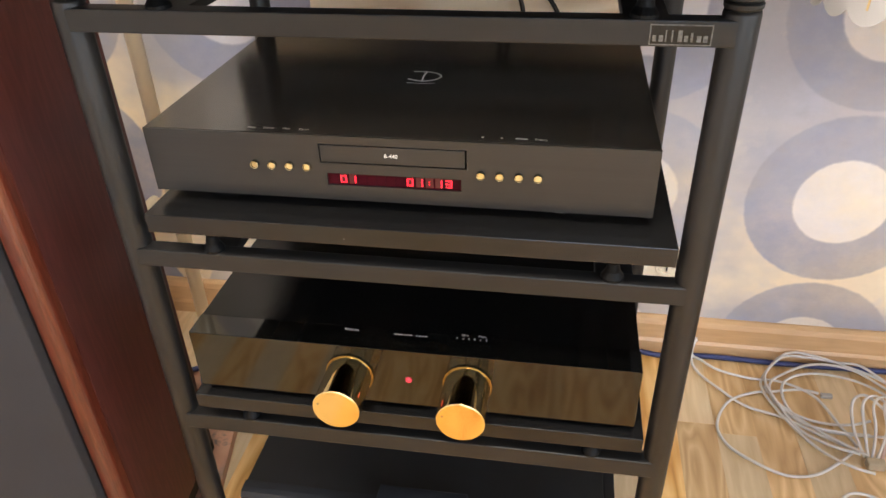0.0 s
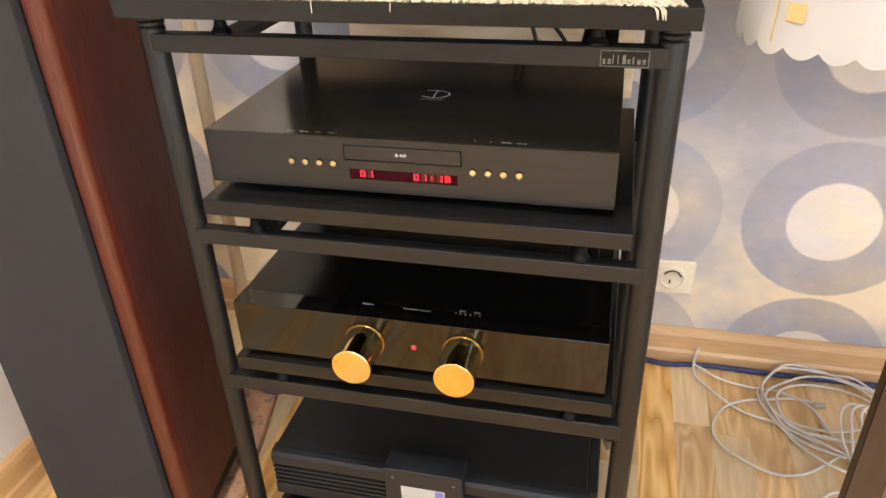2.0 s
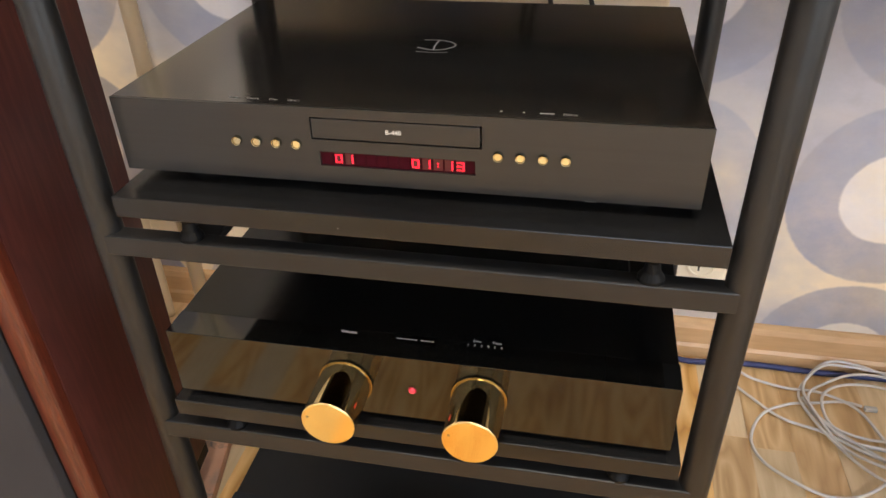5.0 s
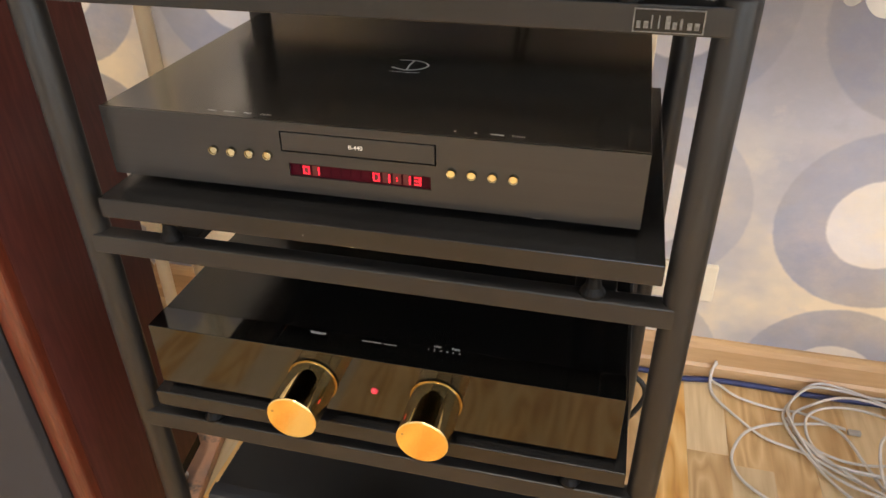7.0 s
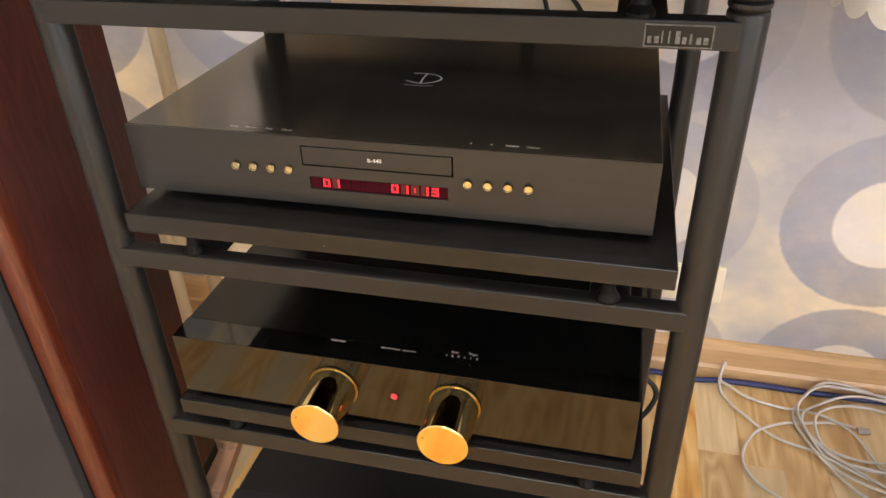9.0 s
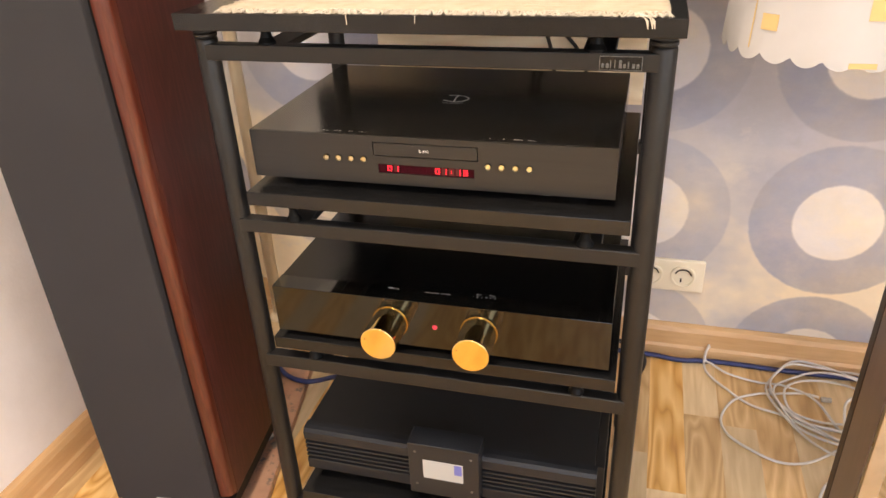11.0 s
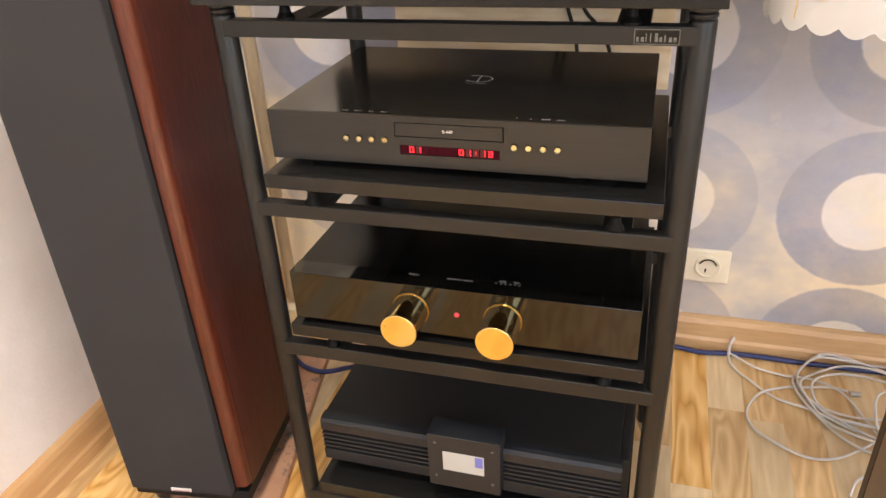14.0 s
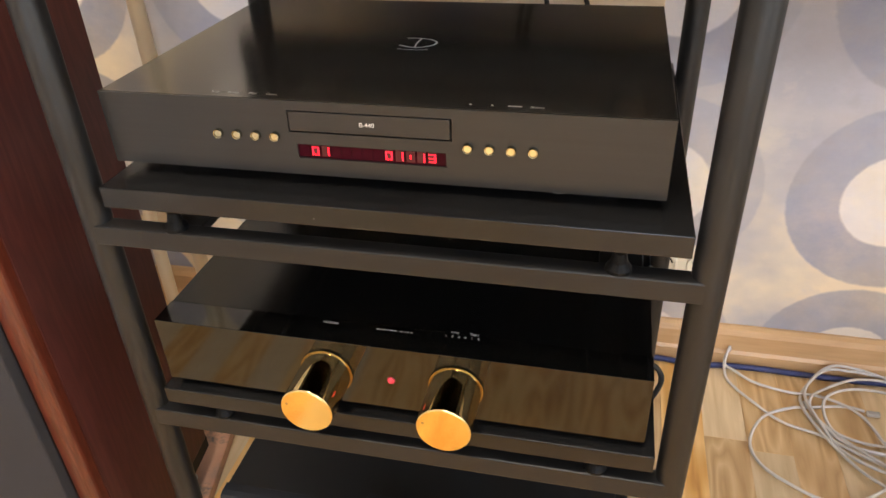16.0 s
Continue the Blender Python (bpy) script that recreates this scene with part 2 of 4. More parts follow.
GOLD = surface("polished_gold", (0.74, 0.57, 0.26), (0.80, 0.62, 0.30), 0.06, 1.0, (30, 30, 30), 300, 0.01, 0.03)
BRUSHGOLD = surface("satin_gold", (0.76, 0.545, 0.195), (0.81, 0.59, 0.23), 0.07, 1.0, (20, 200, 20), 500, 0.03)
# knob gold with the collar's dark reflection put into its colour
COLLAR = surface("gold_darkened_reflection", (0.20, 0.145, 0.055), (0.26, 0.19, 0.075), 0.16, 1.0)
BRASS = surface("pale_brass", (0.34, 0.31, 0.20), (0.44, 0.40, 0.26), 0.12, 1.0)
STEEL = surface("steel", (0.45, 0.44, 0.43), (0.55, 0.54, 0.53), 0.3, 1.0)
WHITEPRINT = surface("white_print", (0.80, 0.79, 0.77), (0.86, 0.85, 0.83), 0.5)
KEYPRINT = surface("grey_print", (0.60, 0.59, 0.57), (0.68, 0.67, 0.65), 0.5)
GREYPRINT = surface("silver_print", (0.05, 0.048, 0.045), (0.15, 0.145, 0.135), 0.5, 0.1, (500, 500, 500))
SMOKED = surface("smoked_red_window", (0.020, 0.0005, 0.003), (0.030, 0.001, 0.005), 0.3, 0.0, (40, 40, 40), 600, 0.0, 0.02, 0.06)
DIGIT = glow("red_digits", (1.0, 0.004, 0.018), 1.6)
CELL = glow("dim_red_cell", (1.0, 0.004, 0.03), 0.018)
CELL_OFF = surface("unlit_red_cell", (0.028, 0.001, 0.005), (0.036, 0.002, 0.006), 0.5, 0.0, (40, 40, 40), 600, 0.0, 0.02, 0.06)
LEDRED = glow("red_led", (1.0, 0.05, 0.07), 0.35)
LCD = glow("pale_screen", (0.80, 0.74, 0.64), 0.06, (0.3, 0.3, 0.28))
LCDBLUE = glow("blue_screen_patch", (0.25, 0.30, 0.75), 0.07, (0.1, 0.1, 0.3))
GRILLE = surface("dark_grille_cloth", (0.0185, 0.0178, 0.020), (0.025, 0.024, 0.0265), 0.9, 0.0, (8, 8, 8), 1500, 0.5)
MAHOGANY = wood("mahogany_veneer", [(0.2, (0.050, 0.0140, 0.0115)), (0.55, (0.073, 0.0205, 0.0165)), (0.85, (0.100, 0.031, 0.0235))], 2, 70, 0.36, 0.03, 0.7, False, 0.3)
MAHOGANY_EDGE = wood("mahogany_edge", [(0.2, (0.055, 0.011, 0.006)), (0.5, (0.112, 0.024, 0.011)), (0.85, (0.185, 0.044, 0.020))], 2, 130, 0.28, 0.05, 0.2, False)
PINE = wood("oak_baseboard", [(0.2, (0.55, 0.34, 0.16)), (0.55, (0.66, 0.43, 0.22)), (0.85, (0.74, 0.51, 0.29))], 0, 40, 0.35, 0.2, 0.35, False)
PINE_SIDE = wood("oak_baseboard_side", [(0.2, (0.52, 0.30, 0.13)), (0.55, (0.64, 0.40, 0.19)), (0.85, (0.72, 0.48, 0.25))], 1, 40, 0.35, 0.2, 0.25, False)
BLOCK = {
    "pale": wood("pale_parquet", [(0.2, (0.63, 0.46, 0.25)), (0.55, (0.76, 0.59, 0.36)), (0.9, (0.84, 0.68, 0.44))], 1, 40, 0.32, 0.05, 0.5),
    "honey": wood("honey_parquet", [(0.15, (0.45, 0.19, 0.038)), (0.45, (0.66, 0.35, 0.088)), (0.95, (0.85, 0.56, 0.22))], 1, 22, 0.32, 0.05, 1.5, bands=0.045),
    "tan": wood("tan_parquet", [(0.2, (0.53, 0.32, 0.135)), (0.55, (0.67, 0.44, 0.205)), (0.9, (0.80, 0.58, 0.30))], 1, 29, 0.32, 0.05, 1.1, bands=0.05),
}
RINGS = ring_wallpaper()
PLASTER = surface("pale_textured_wallpaper", (0.76, 0.715, 0.67), (0.85, 0.81, 0.77), 0.7, 0.0, (9, 9, 9), 140, 0.45)
WHITE = surface("white_paint", (0.74, 0.73, 0.70), (0.80, 0.79, 0.76), 0.6, 0.0, (3, 3, 3), 300, 0.05)
IVORY = surface("ivory_plastic", (0.80, 0.72, 0.54), (0.85, 0.77, 0.60), 0.35, 0.0, (20, 20, 20), 400, 0.02)
CREAMPIPE = surface("cream_gloss_paint", (0.78, 0.67, 0.47), (0.84, 0.74, 0.55), 0.3, 0.0, (12, 12, 12), 250, 0.05)
CABLEWHITE = surface("white_cable", (0.60, 0.57, 0.54), (0.70, 0.67, 0.64), 0.35)
CABLEPINK = surface("pink_cable", (0.62, 0.42, 0.34), (0.68, 0.48, 0.40), 0.4)
CABLEBLUE = surface("blue_cable", (0.020, 0.030, 0.12), (0.035, 0.05, 0.17), 0.45)
LINEN = surface("white_tablecloth_fabric", (0.40, 0.395, 0.385), (0.465, 0.46, 0.45), 0.85, 0.0, (10, 10, 10), 1200, 0.3)
OCHRE = surface("ochre_fabric_patch", (0.52, 0.37, 0.15), (0.58, 0.42, 0.18), 0.85, 0.0, (10, 10, 10), 1200, 0.3)
COTTON = surface("cream_woven_cotton", (0.42, 0.345, 0.23), (0.52, 0.44, 0.31), 0.9, 0.0, (60, 60, 60), 900, 0.6)
FRINGE = surface("cream_cotton_thread", (0.54, 0.47, 0.35), (0.64, 0.58, 0.47), 0.9)
BROWNPANEL = wood("brown_veneer", [(0.2, (0.085, 0.058, 0.052)), (0.55, (0.108, 0.076, 0.068)), (0.9, (0.135, 0.098, 0.088))], 2, 40, 0.35, 0.2, 0.5, False)
DARKEDGE = wood("dark_brown_edge", [(0.2, (0.010, 0.006, 0.005)), (0.9, (0.022, 0.012, 0.010))], 2, 40, 0.4, 0.0, 0.5, False)
STONE = speckled_stone()


# ---- building helpers ----
def part(name, bm, material, parent=None, label="", smooth=False):
    me = bpy.data.meshes.new(name)
    if smooth:
        for f in bm.faces:
            f.smooth = True
    bm.to_mesh(me)
    bm.free()
    me.materials.append(material)
    ob = new(name, me)
    ob.parent = parent
    if parent and not parent.parent:
        ob.matrix_parent_inverse = parent.matrix_basis.inverted()
    return tagged(ob, label)


def thing(name, label, category, at=(0, 0, 0), turn=0.0, group="", kind=""):
    ob = new(name)
    ob.empty_display_size = 0.02
    ob.matrix_basis = pose(*at, 0, 0, turn)
    return tagged(ob, label, category, group, kind)


def box(lo, hi, bevel=0.0, seg=2, bm=None):
    bm = bm or bmesh.new()
    sub = bmesh.new()
    bmesh.ops.create_cube(sub, size=1.0)
    for v in sub.verts:
        v.co = Vector([(lo[k] + hi[k]) / 2 + v.co[k] * (hi[k] - lo[k]) for k in range(3)])
    if bevel:
        bmesh.ops.bevel(sub, geom=sub.edges[:], offset=bevel, segments=seg, profile=0.5, affect="EDGES")
    me = bpy.data.meshes.new("sub")
    sub.to_mesh(me)
    sub.free()
    bm.from_mesh(me)
    bpy.data.meshes.remove(me)
    return bm


def lathe(profile, axis="z", at=(0, 0, 0), seg=32, bm=None):
    """A turned solid: (radius, height) pairs from end to end, closed at both ends."""
    bm = bm or bmesh.new()
    rings = []

    def put(r, h, a):
        x, y = r * math.cos(a), r * math.sin(a)
        p = {"z": (x, y, h), "y": (x, h, -y), "x": (h, x, y)}[axis]
        return bm.verts.new(Vector(at) + Vector(p))

    for r, h in profile:
        rings.append([put(r, h, 2 * math.pi * k / seg) for k in range(seg)])
    for a, b in zip(rings, rings[1:]):
        for k in range(seg):
            bm.faces.new((a[k], a[(k + 1) % seg], b[(k + 1) % seg], b[k]))
    bm.faces.new(rings[0][::-1])
    bm.faces.new(rings[-1])
    bmesh.ops.recalc_face_normals(bm, faces=bm.faces)
    return bm


def spline(points, steps=8):
    pts = [Vector(p) for p in points]
    out = []
    for k in range(len(pts) - 1):
        p0, p1, p2, p3 = pts[max(k - 1, 0)], pts[k], pts[k + 1], pts[min(k + 2, len(pts) - 1)]
        for s in range(steps):
            t = s / steps
            out.append(0.5 * (2 * p1 + (p2 - p0) * t + (2 * p0 - 5 * p1 + 4 * p2 - p3) * t * t + (3 * p1 - p0 - 3 * p2 + p3) * t ** 3))
    return out + [pts[-1]]


def tube(points, r, seg=8, steps=8, bm=None):
    bm = bm or bmesh.new()
    path = spline(points, steps)
    rings, side = [], Vector((0.31, 0.17, 0.93)).normalized()
    for k, p in enumerate(path):
        d = (path[min(k + 1, len(path) - 1)] - path[max(k - 1, 0)]).normalized()
        side = (side - d * side.dot(d)).normalized()
        other = d.cross(side)
        rings.append([bm.verts.new(p + r * (math.cos(2 * math.pi * j / seg) * side + math.sin(2 * math.pi * j / seg) * other)) for j in range(seg)])
    for a, b in zip(rings, rings[1:]):
        for k in range(seg):
            bm.faces.new((a[k], a[(k + 1) % seg], b[(k + 1) % seg], b[k]))
    bm.faces.new(rings[0][::-1])
    bm.faces.new(rings[-1])
    bmesh.ops.recalc_face_normals(bm, faces=bm.faces)
    return bm


def pierced(xs, zs, holes, y0, y1):
    """A panel in the x-z plane, y0 to y1 thick, built on a grid of cells; those named in holes are left open."""
    bm = bmesh.new()
    grid = {}
    for i in range(len(xs) - 1):
        for k in range(len(zs) - 1):
            if (i, k) in holes:
                continue
            vs = []
            for a, b in ((i, k), (i + 1, k), (i + 1, k + 1), (i, k + 1)):
                if (a, b) not in grid:
                    grid[a, b] = bm.verts.new((xs[a], y0, zs[b]))
                vs.append(grid[a, b])
            bm.faces.new(vs)
    ext = bmesh.ops.extrude_face_region(bm, geom=bm.faces[:])
    for g in ext["geom"]:
        if isinstance(g, bmesh.types.BMVert):
            g.co.y = y1
    bmesh.ops.recalc_face_normals(bm, faces=bm.faces)
    return bm


def profile_x(outline, x0, x1):
    """A bar along x with a given (y, z) outline."""
    bm = bmesh.new()
    a = [bm.verts.new((x0, y, z)) for y, z in outline]
    b = [bm.verts.new((x1, y, z)) for y, z in outline]
    k = len(outline)
    for i in range(k):
        bm.faces.new((a[i], a[(i + 1) % k], b[(i + 1) % k], b[i]))
    bm.faces.new(a[::-1])
    bm.faces.new(b)
    bmesh.ops.recalc_face_normals(bm, faces=bm.faces)
    return bm


def lettering(name, text, size, m, material, parent, spacing=1.0):
    """Flat printed characters in the built-in font, as a mesh."""
    cu = bpy.data.curves.new(name, "FONT")
    cu.body, cu.size, cu.align_x, cu.align_y, cu.space_character = text, size, "CENTER", "CENTER", spacing
    cu.resolution_u = 3
    tmp = new(name + "_curve", cu)
    me = bpy.data.meshes.new_from_object(tmp.evaluated_get(bpy.context.evaluated_depsgraph_get()))
    bpy.data.objects.remove(tmp)
    me.name = name
    me.materials.clear()
    me.materials.append(material)
    ob = new(name, me)
    ob.parent = parent
    if not parent.parent:
        ob.matrix_parent_inverse = parent.matrix_basis.inverted()
    ob.matrix_basis = m
    return ob


# ---- the large structure ----
def wall_with_window(name, material):
    x0, x1, z0, z1 = WIN
    bm = pierced([LEFT - 0.1, x0, x1, RIGHT + 0.1], [0, z0, z1, TOP], {(1, 1)}, FRONT, FRONT - 0.12)
    return tagged(part(name, bm, material), "plain pale wall with a window opening behind the room", "wall", kind="structure")


tagged(part("wall_back", box((LEFT - 0.1, BACK, 0), (RIGHT + 0.1, BACK + 0.1, TOP)), RINGS), "cream and lilac wallpaper printed with large grey rings", "wall", kind="structure")
tagged(part("wall_left", box((LEFT - 0.1, FRONT, 0), (LEFT, BACK, TOP)), PLASTER), "pale beige textured wallpaper on the side wall", "wall", kind="structure")
bm = pierced([FRONT, WIN2[0], WIN2[1], BACK], [0, WIN2[2], WIN2[3], TOP], {(1, 1)}, 0.0, 0.1)
for v in bm.verts:
    v.co = Vector((RIGHT + v.co.y, v.co.x, v.co.z))
bmesh.ops.recalc_face_normals(bm, faces=bm.faces)
tagged(part("wall_right", bm, PLASTER), "plain pale wall with an added window closing the room", "wall", kind="structure")
wall_with_window("wall_front", PLASTER)
tagged(part("ceiling", box((LEFT - 0.1, FRONT - 0.12, TOP), (RIGHT + 0.1, BACK + 0.1, TOP + 0.1)), WHITE), "white painted ceiling", "ceiling", kind="structure")

window = thing("window_1", "white framed window behind the room", "window", (WIN[0], FRONT, WIN[2]), kind="structure")
part("window_frame", pierced([WIN[0], WIN[0] + 0.06, (WIN[0] + WIN[1]) / 2 - 0.03, (WIN[0] + WIN[1]) / 2 + 0.03, WIN[1] - 0.06, WIN[1]], [WIN[2], WIN[2] + 0.06, WIN[3] - 0.06, WIN[3]], {(1, 1), (3, 1)}, FRONT - 0.03, FRONT - 0.09), WHITE, window)
part("window_sill", box((WIN[0] - 0.06, FRONT + 0.002, WIN[2] - 0.03), (WIN[1] + 0.06, FRONT + 0.16, WIN[2]), 0.004), WHITE, window)

# added opening for the side fill, out of view
window = thing("added_side_window", "added white framed window in the unseen far side wall", "window", (RIGHT, WIN2[0], WIN2[2]), kind="structure")
bm = pierced([WIN2[0], WIN2[0] + 0.06, WIN2[1] - 0.06, WIN2[1]], [WIN2[2], WIN2[2] + 0.06, WIN2[3] - 0.06, WIN2[3]], {(1, 1)}, 0.03, 0.08)
for v in bm.verts:
    v.co = Vector((RIGHT + v.co.y, v.co.x, v.co.z))
bmesh.ops.recalc_face_normals(bm, faces=bm.faces)
part("window_frame", bm, WHITE, window)

# skirting with a rounded top and a step, along the back and the side wall
SK = [(0.0, 0.0), (0.0, 0.076), (-0.006, 0.076), (-0.012, 0.072), (-0.016, 0.062), (-0.017, 0.030), (-0.021, 0.024), (-0.022, 0.0)]
tagged(part("baseboard", profile_x([(BACK + y, z) for y, z in SK], LEFT + 0.024, RIGHT), PINE), "honey oak baseboard along the papered wall", "baseboard", kind="structure")
bm = profile_x(SK, -BACK, -FRONT)
for v in bm.verts:
    v.co = Vector((LEFT - v.co.y, -v.co.x, v.co.z))
bmesh.ops.recalc_face_normals(bm, faces=bm.faces)
tagged(part("baseboard", bm, PINE_SIDE), "honey oak baseboard along the side wall", "baseboard", kind="structure")

# unseen fixture, added to carry the warm fill from above
added_ceiling_lamp = thing("added_ceiling_lamp", "added round opal ceiling lamp, out of view", "lamp", (LAMP[0], LAMP[1], TOP))
part("base_plate", lathe([(0.20, TOP), (0.20, TOP - 0.03), (0.19, TOP - 0.035)], "z", (LAMP[0], LAMP[1], 0)), WHITE, added_ceiling_lamp)
part("shade", lathe([(0.185, TOP - 0.0355), (0.190, TOP - 0.06), (0.180, TOP - 0.10), (0.150, TOP - 0.12)], "z", (LAMP[0], LAMP[1], 0)), WHITE, added_ceiling_lamp, "opal white shade", True)

# ---- the hi-fi stand ----
RX, HALF, YF, YB = 0.0040, 0.2482, -0.0158, 0.326     # middle, half width and the two rows of posts
LEVELS = [(0.813, 0.018), (0.596, 0.018), (0.3855, 0.0205), (0.100, 0.022)]   # upper side and height of the cross rails
stand = thing("hifi_stand", "charcoal powder-coated steel hi-fi rack with round posts", "hi-fi rack", (RX, 0.155, 0))
for y in (YF, YB):
    for side in (-1, 1):
        x = RX + side * HALF + ((0.0018 if side > 0 else 0.0) if y < 0 else 0.0045 - side * 0.004)
        r = 0.0129 if y < 0 else 0.0124
        post = part("post", lathe([(r - 0.0019, 0.03), (r, 0.034), (r, 0.815), (r - 0.0009, 0.818)], "z", (x, y, 0), 28), RACK, stand, smooth=False)
        for f in post.data.polygons:
            f.use_smooth = len(f.vertices) == 4
        cap = part("post_cap", lathe([(0.0118, 0.8182), (0.0132, 0.820), (0.0132, 0.8225), (0.0112, 0.8240), (0.0136, 0.8255), (0.0136, 0.8305), (0.012, 0.832)], "z", (x, y, 0), 28), RACK, post)
        part("foot_spike", lathe([(0.0015, 0.0005), (0.010, 0.022), (0.010, 0.031)], "z", (x, y, 0), 20), STEEL, post)
for top, high in LEVELS:
    for y0, y1 in ((-0.0281, -0.0110), (YB - 0.010, YB + 0.010)):
        part("cross_rail", box((RX - HALF + 0.001, y0, top - high - 0.0005), (RX + HALF + 0.001, y1, top - 0.0005), 0.0012), RACK, stand)
    for side in (-1, 1):
        xb = RX + 0.0075 + side * 0.1785 + 0.004
        part("bearer", box((xb - 0.018, -0.0118, top - 0.010), (xb + 0.014, YB - 0.0102, top - 0.002), 0.001), RACK, stand)
        for y in (YF, YB):
            part("shelf_spike", lathe([(0.0100, top - 0.0005), (0.0098, top + 0.002), (0.0065, top + 0.007), (0.0050, top + 0.0145), (0.0070, top + 0.0185)], "z", (RX + 0.0075 + side * 0.1785, -0.0185 if y < 0 else YB - 0.002, 0), 20), SPIKE, stand)

# maker's plate on the top rail, with its wording as plain bars
plate = part("badge", pierced([0.1940, 0.1948, 0.2342, 0.2350], [0.7960, 0.7967, 0.8093, 0.8100], {(1, 1)}, -0.0291, -0.0282), GREYPRINT, stand, "worn silver outlined maker's badge")
part("badge_ground", box((0.1948, -0.0288, 0.7967), (0.2342, -0.0282, 0.8093)), SHELF, plate)
for k, (w, up) in enumerate([(2.6, 0), (3.0, 0), (0.9, 1), (0.9, 1), (3.0, 1), (2.6, 0), (1.6, 0.6), (3.0, 0), (3.0, 0)]):
    x = 0.1962 + 0.00415 * k
    w *= 0.00092
    part("badge_bar", box((x, -0.0292, 0.7985), (x + min(w, 0.0030), -0.0288, 0.8027 + 0.0035 * up)), GREYPRINT, plate)


def shelf(x0, x1, y0, y1, top, thick, label):
    ob = thing("shelf_board", label, "shelf", ((x0 + x1) / 2, (y0 + y1) / 2, top - thick), group="shelves of the hi-fi rack")
    part("board", box((x0, y0, top - thick), (x1, y1, top), 0.0009), SHELF, ob)
    return ob


shelf(-0.259, 0.272, -0.050, 0.365, 0.8500, 0.0180, "black laminate top shelf under a fringed cotton runner")
player_shelf = shelf(-0.221, 0.238, -0.030, 0.342, 0.6345, 0.0180, "black laminate shelf carrying the disc player")
shelf(-0.220, 0.237, -0.030, 0.342, 0.4185, 0.0180, "black laminate shelf carrying the preamplifier")
shelf(-0.221, 0.237, -0.030, 0.342, 0.1240, 0.0200, "black laminate shelf carrying the power amplifier")

part("paint_fleck", lathe([(0.0006, -0.0300), (0.0005, -0.0302)], "y", (-0.038, 0, 0.6230), 8), GREYPRINT, player_shelf, "tiny pale fleck")

# ---- disc player ----
FRONT_UP = lambda x, y, z: pose(x, y, z, 90, 0, 0)
cd = thing("disc_player", "black brushed aluminium disc player with gold buttons", "disc player", (0, 0.15, 0.6345))
X0, X1, Z0, Z1, ZB = -0.220, 0.2185, 0.6445, 0.7045, 0.6445
TRAY, DISP = (-0.0620, 0.0645, 0.6797, 0.6972), (-0.0570, 0.0598, 0.6588, 0.6702)
xs = [X0, TRAY[0], DISP[0], DISP[1], TRAY[1], X1]
zs = [Z0, DISP[2], DISP[3], TRAY[2], TRAY[3], Z1]
panel = part("front_panel", pierced(xs, zs, {(1, 3), (2, 3), (3, 3), (2, 1)}, 0.0, 0.0018), ANODISED, cd)
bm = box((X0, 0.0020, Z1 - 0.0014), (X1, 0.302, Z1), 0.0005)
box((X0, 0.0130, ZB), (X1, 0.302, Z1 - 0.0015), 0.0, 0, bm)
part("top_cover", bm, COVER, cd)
part("sub_panel", pierced(xs, zs[:-1] + [Z1 - 0.0016], {(1, 3), (2, 3), (3, 3), (2, 1)}, 0.0020, 0.0128), BLACK, cd)
tray = part("disc_tray", box((TRAY[0] + 0.0010, -0.0001, TRAY[2] + 0.0011), (TRAY[1] - 0.0015, 0.010, TRAY[3] - 0.0010), 0.0004), ANODISED, cd)
lettering("model_lettering", "B-440", 0.0050, FRONT_UP(0.0005, -0.0004, 0.6885), WHITEPRINT, tray)
glass = part("display_window", box((DISP[0], 0.0016, DISP[2]), (DISP[1], 0.008, DISP[3]), 0.0003), SMOKED, cd, "smoked red display window")
SEG = {"0": "abcdef", "1": "bc", "3": "abgcd", ":": "pq"}


def digit(ch, x, z, w, h):
    """A figure made of small lamp dots set along its seven strokes."""
    bm, t = bmesh.new(), 0.00085
    ends = {"a": (0, 1, 1, 1), "d": (0, 0, 1, 0), "g": (0, 0.5, 1, 0.5), "f": (0, 0.5, 0, 1), "e": (0, 0, 0, 0.5), "b": (1, 0.5, 1, 1),
            "c": (1, 0, 1, 0.5), "p": (0.5, 0.68, 0.5, 0.68), "q": (0.5, 0.3, 0.5, 0.3)}
    done = set()
    for s in SEG[ch]:
        u0, v0, u1, v1 = ends[s]
        for k in range(4):
            u, v = u0 + (u1 - u0) * k / 3, v0 + (v1 - v0) * k / 3
            if (round(u, 2), round(v, 2)) in done:
                continue
            done.add((round(u, 2), round(v, 2)))
            cx, cz = x + t / 2 + u * (w - t), z + t / 2 + v * (h - t)
            box((cx - t / 2, 0.0008, cz - t / 2), (cx + t / 2, 0.0011, cz + t / 2), 0, 0, bm)
    return bm


LIT = {1: "0", 2: "1", 8: "0", 9: "1", 10: ":", 11: "1", 12: "3"}
for k in range(13):
    x = -0.0545 + 0.00835 * k
    lit = k in LIT
    cell = part("display_cell", box((x, 0.0012, 0.6603), (x + 0.0066, 0.0015, 0.6693)), CELL if lit else CELL_OFF, glass)
    if lit:
        part("digit", digit(LIT[k], x + 0.0007, 0.6614, 0.0052, 0.0068), DIGIT, cell)
for group_x in (-0.121, 0.0762):
    for k in range(4):
        x = group_x + 0.01575 * k
        b = part("button", lathe([(0.0038, 0.001), (0.0038, -0.0030), (0.0034, -0.0036), (0.0030, -0.0035), (0.0026, -0.0027)], "y", (x, 0, 0.6757), 24), BRASS, cd, "round gold button")
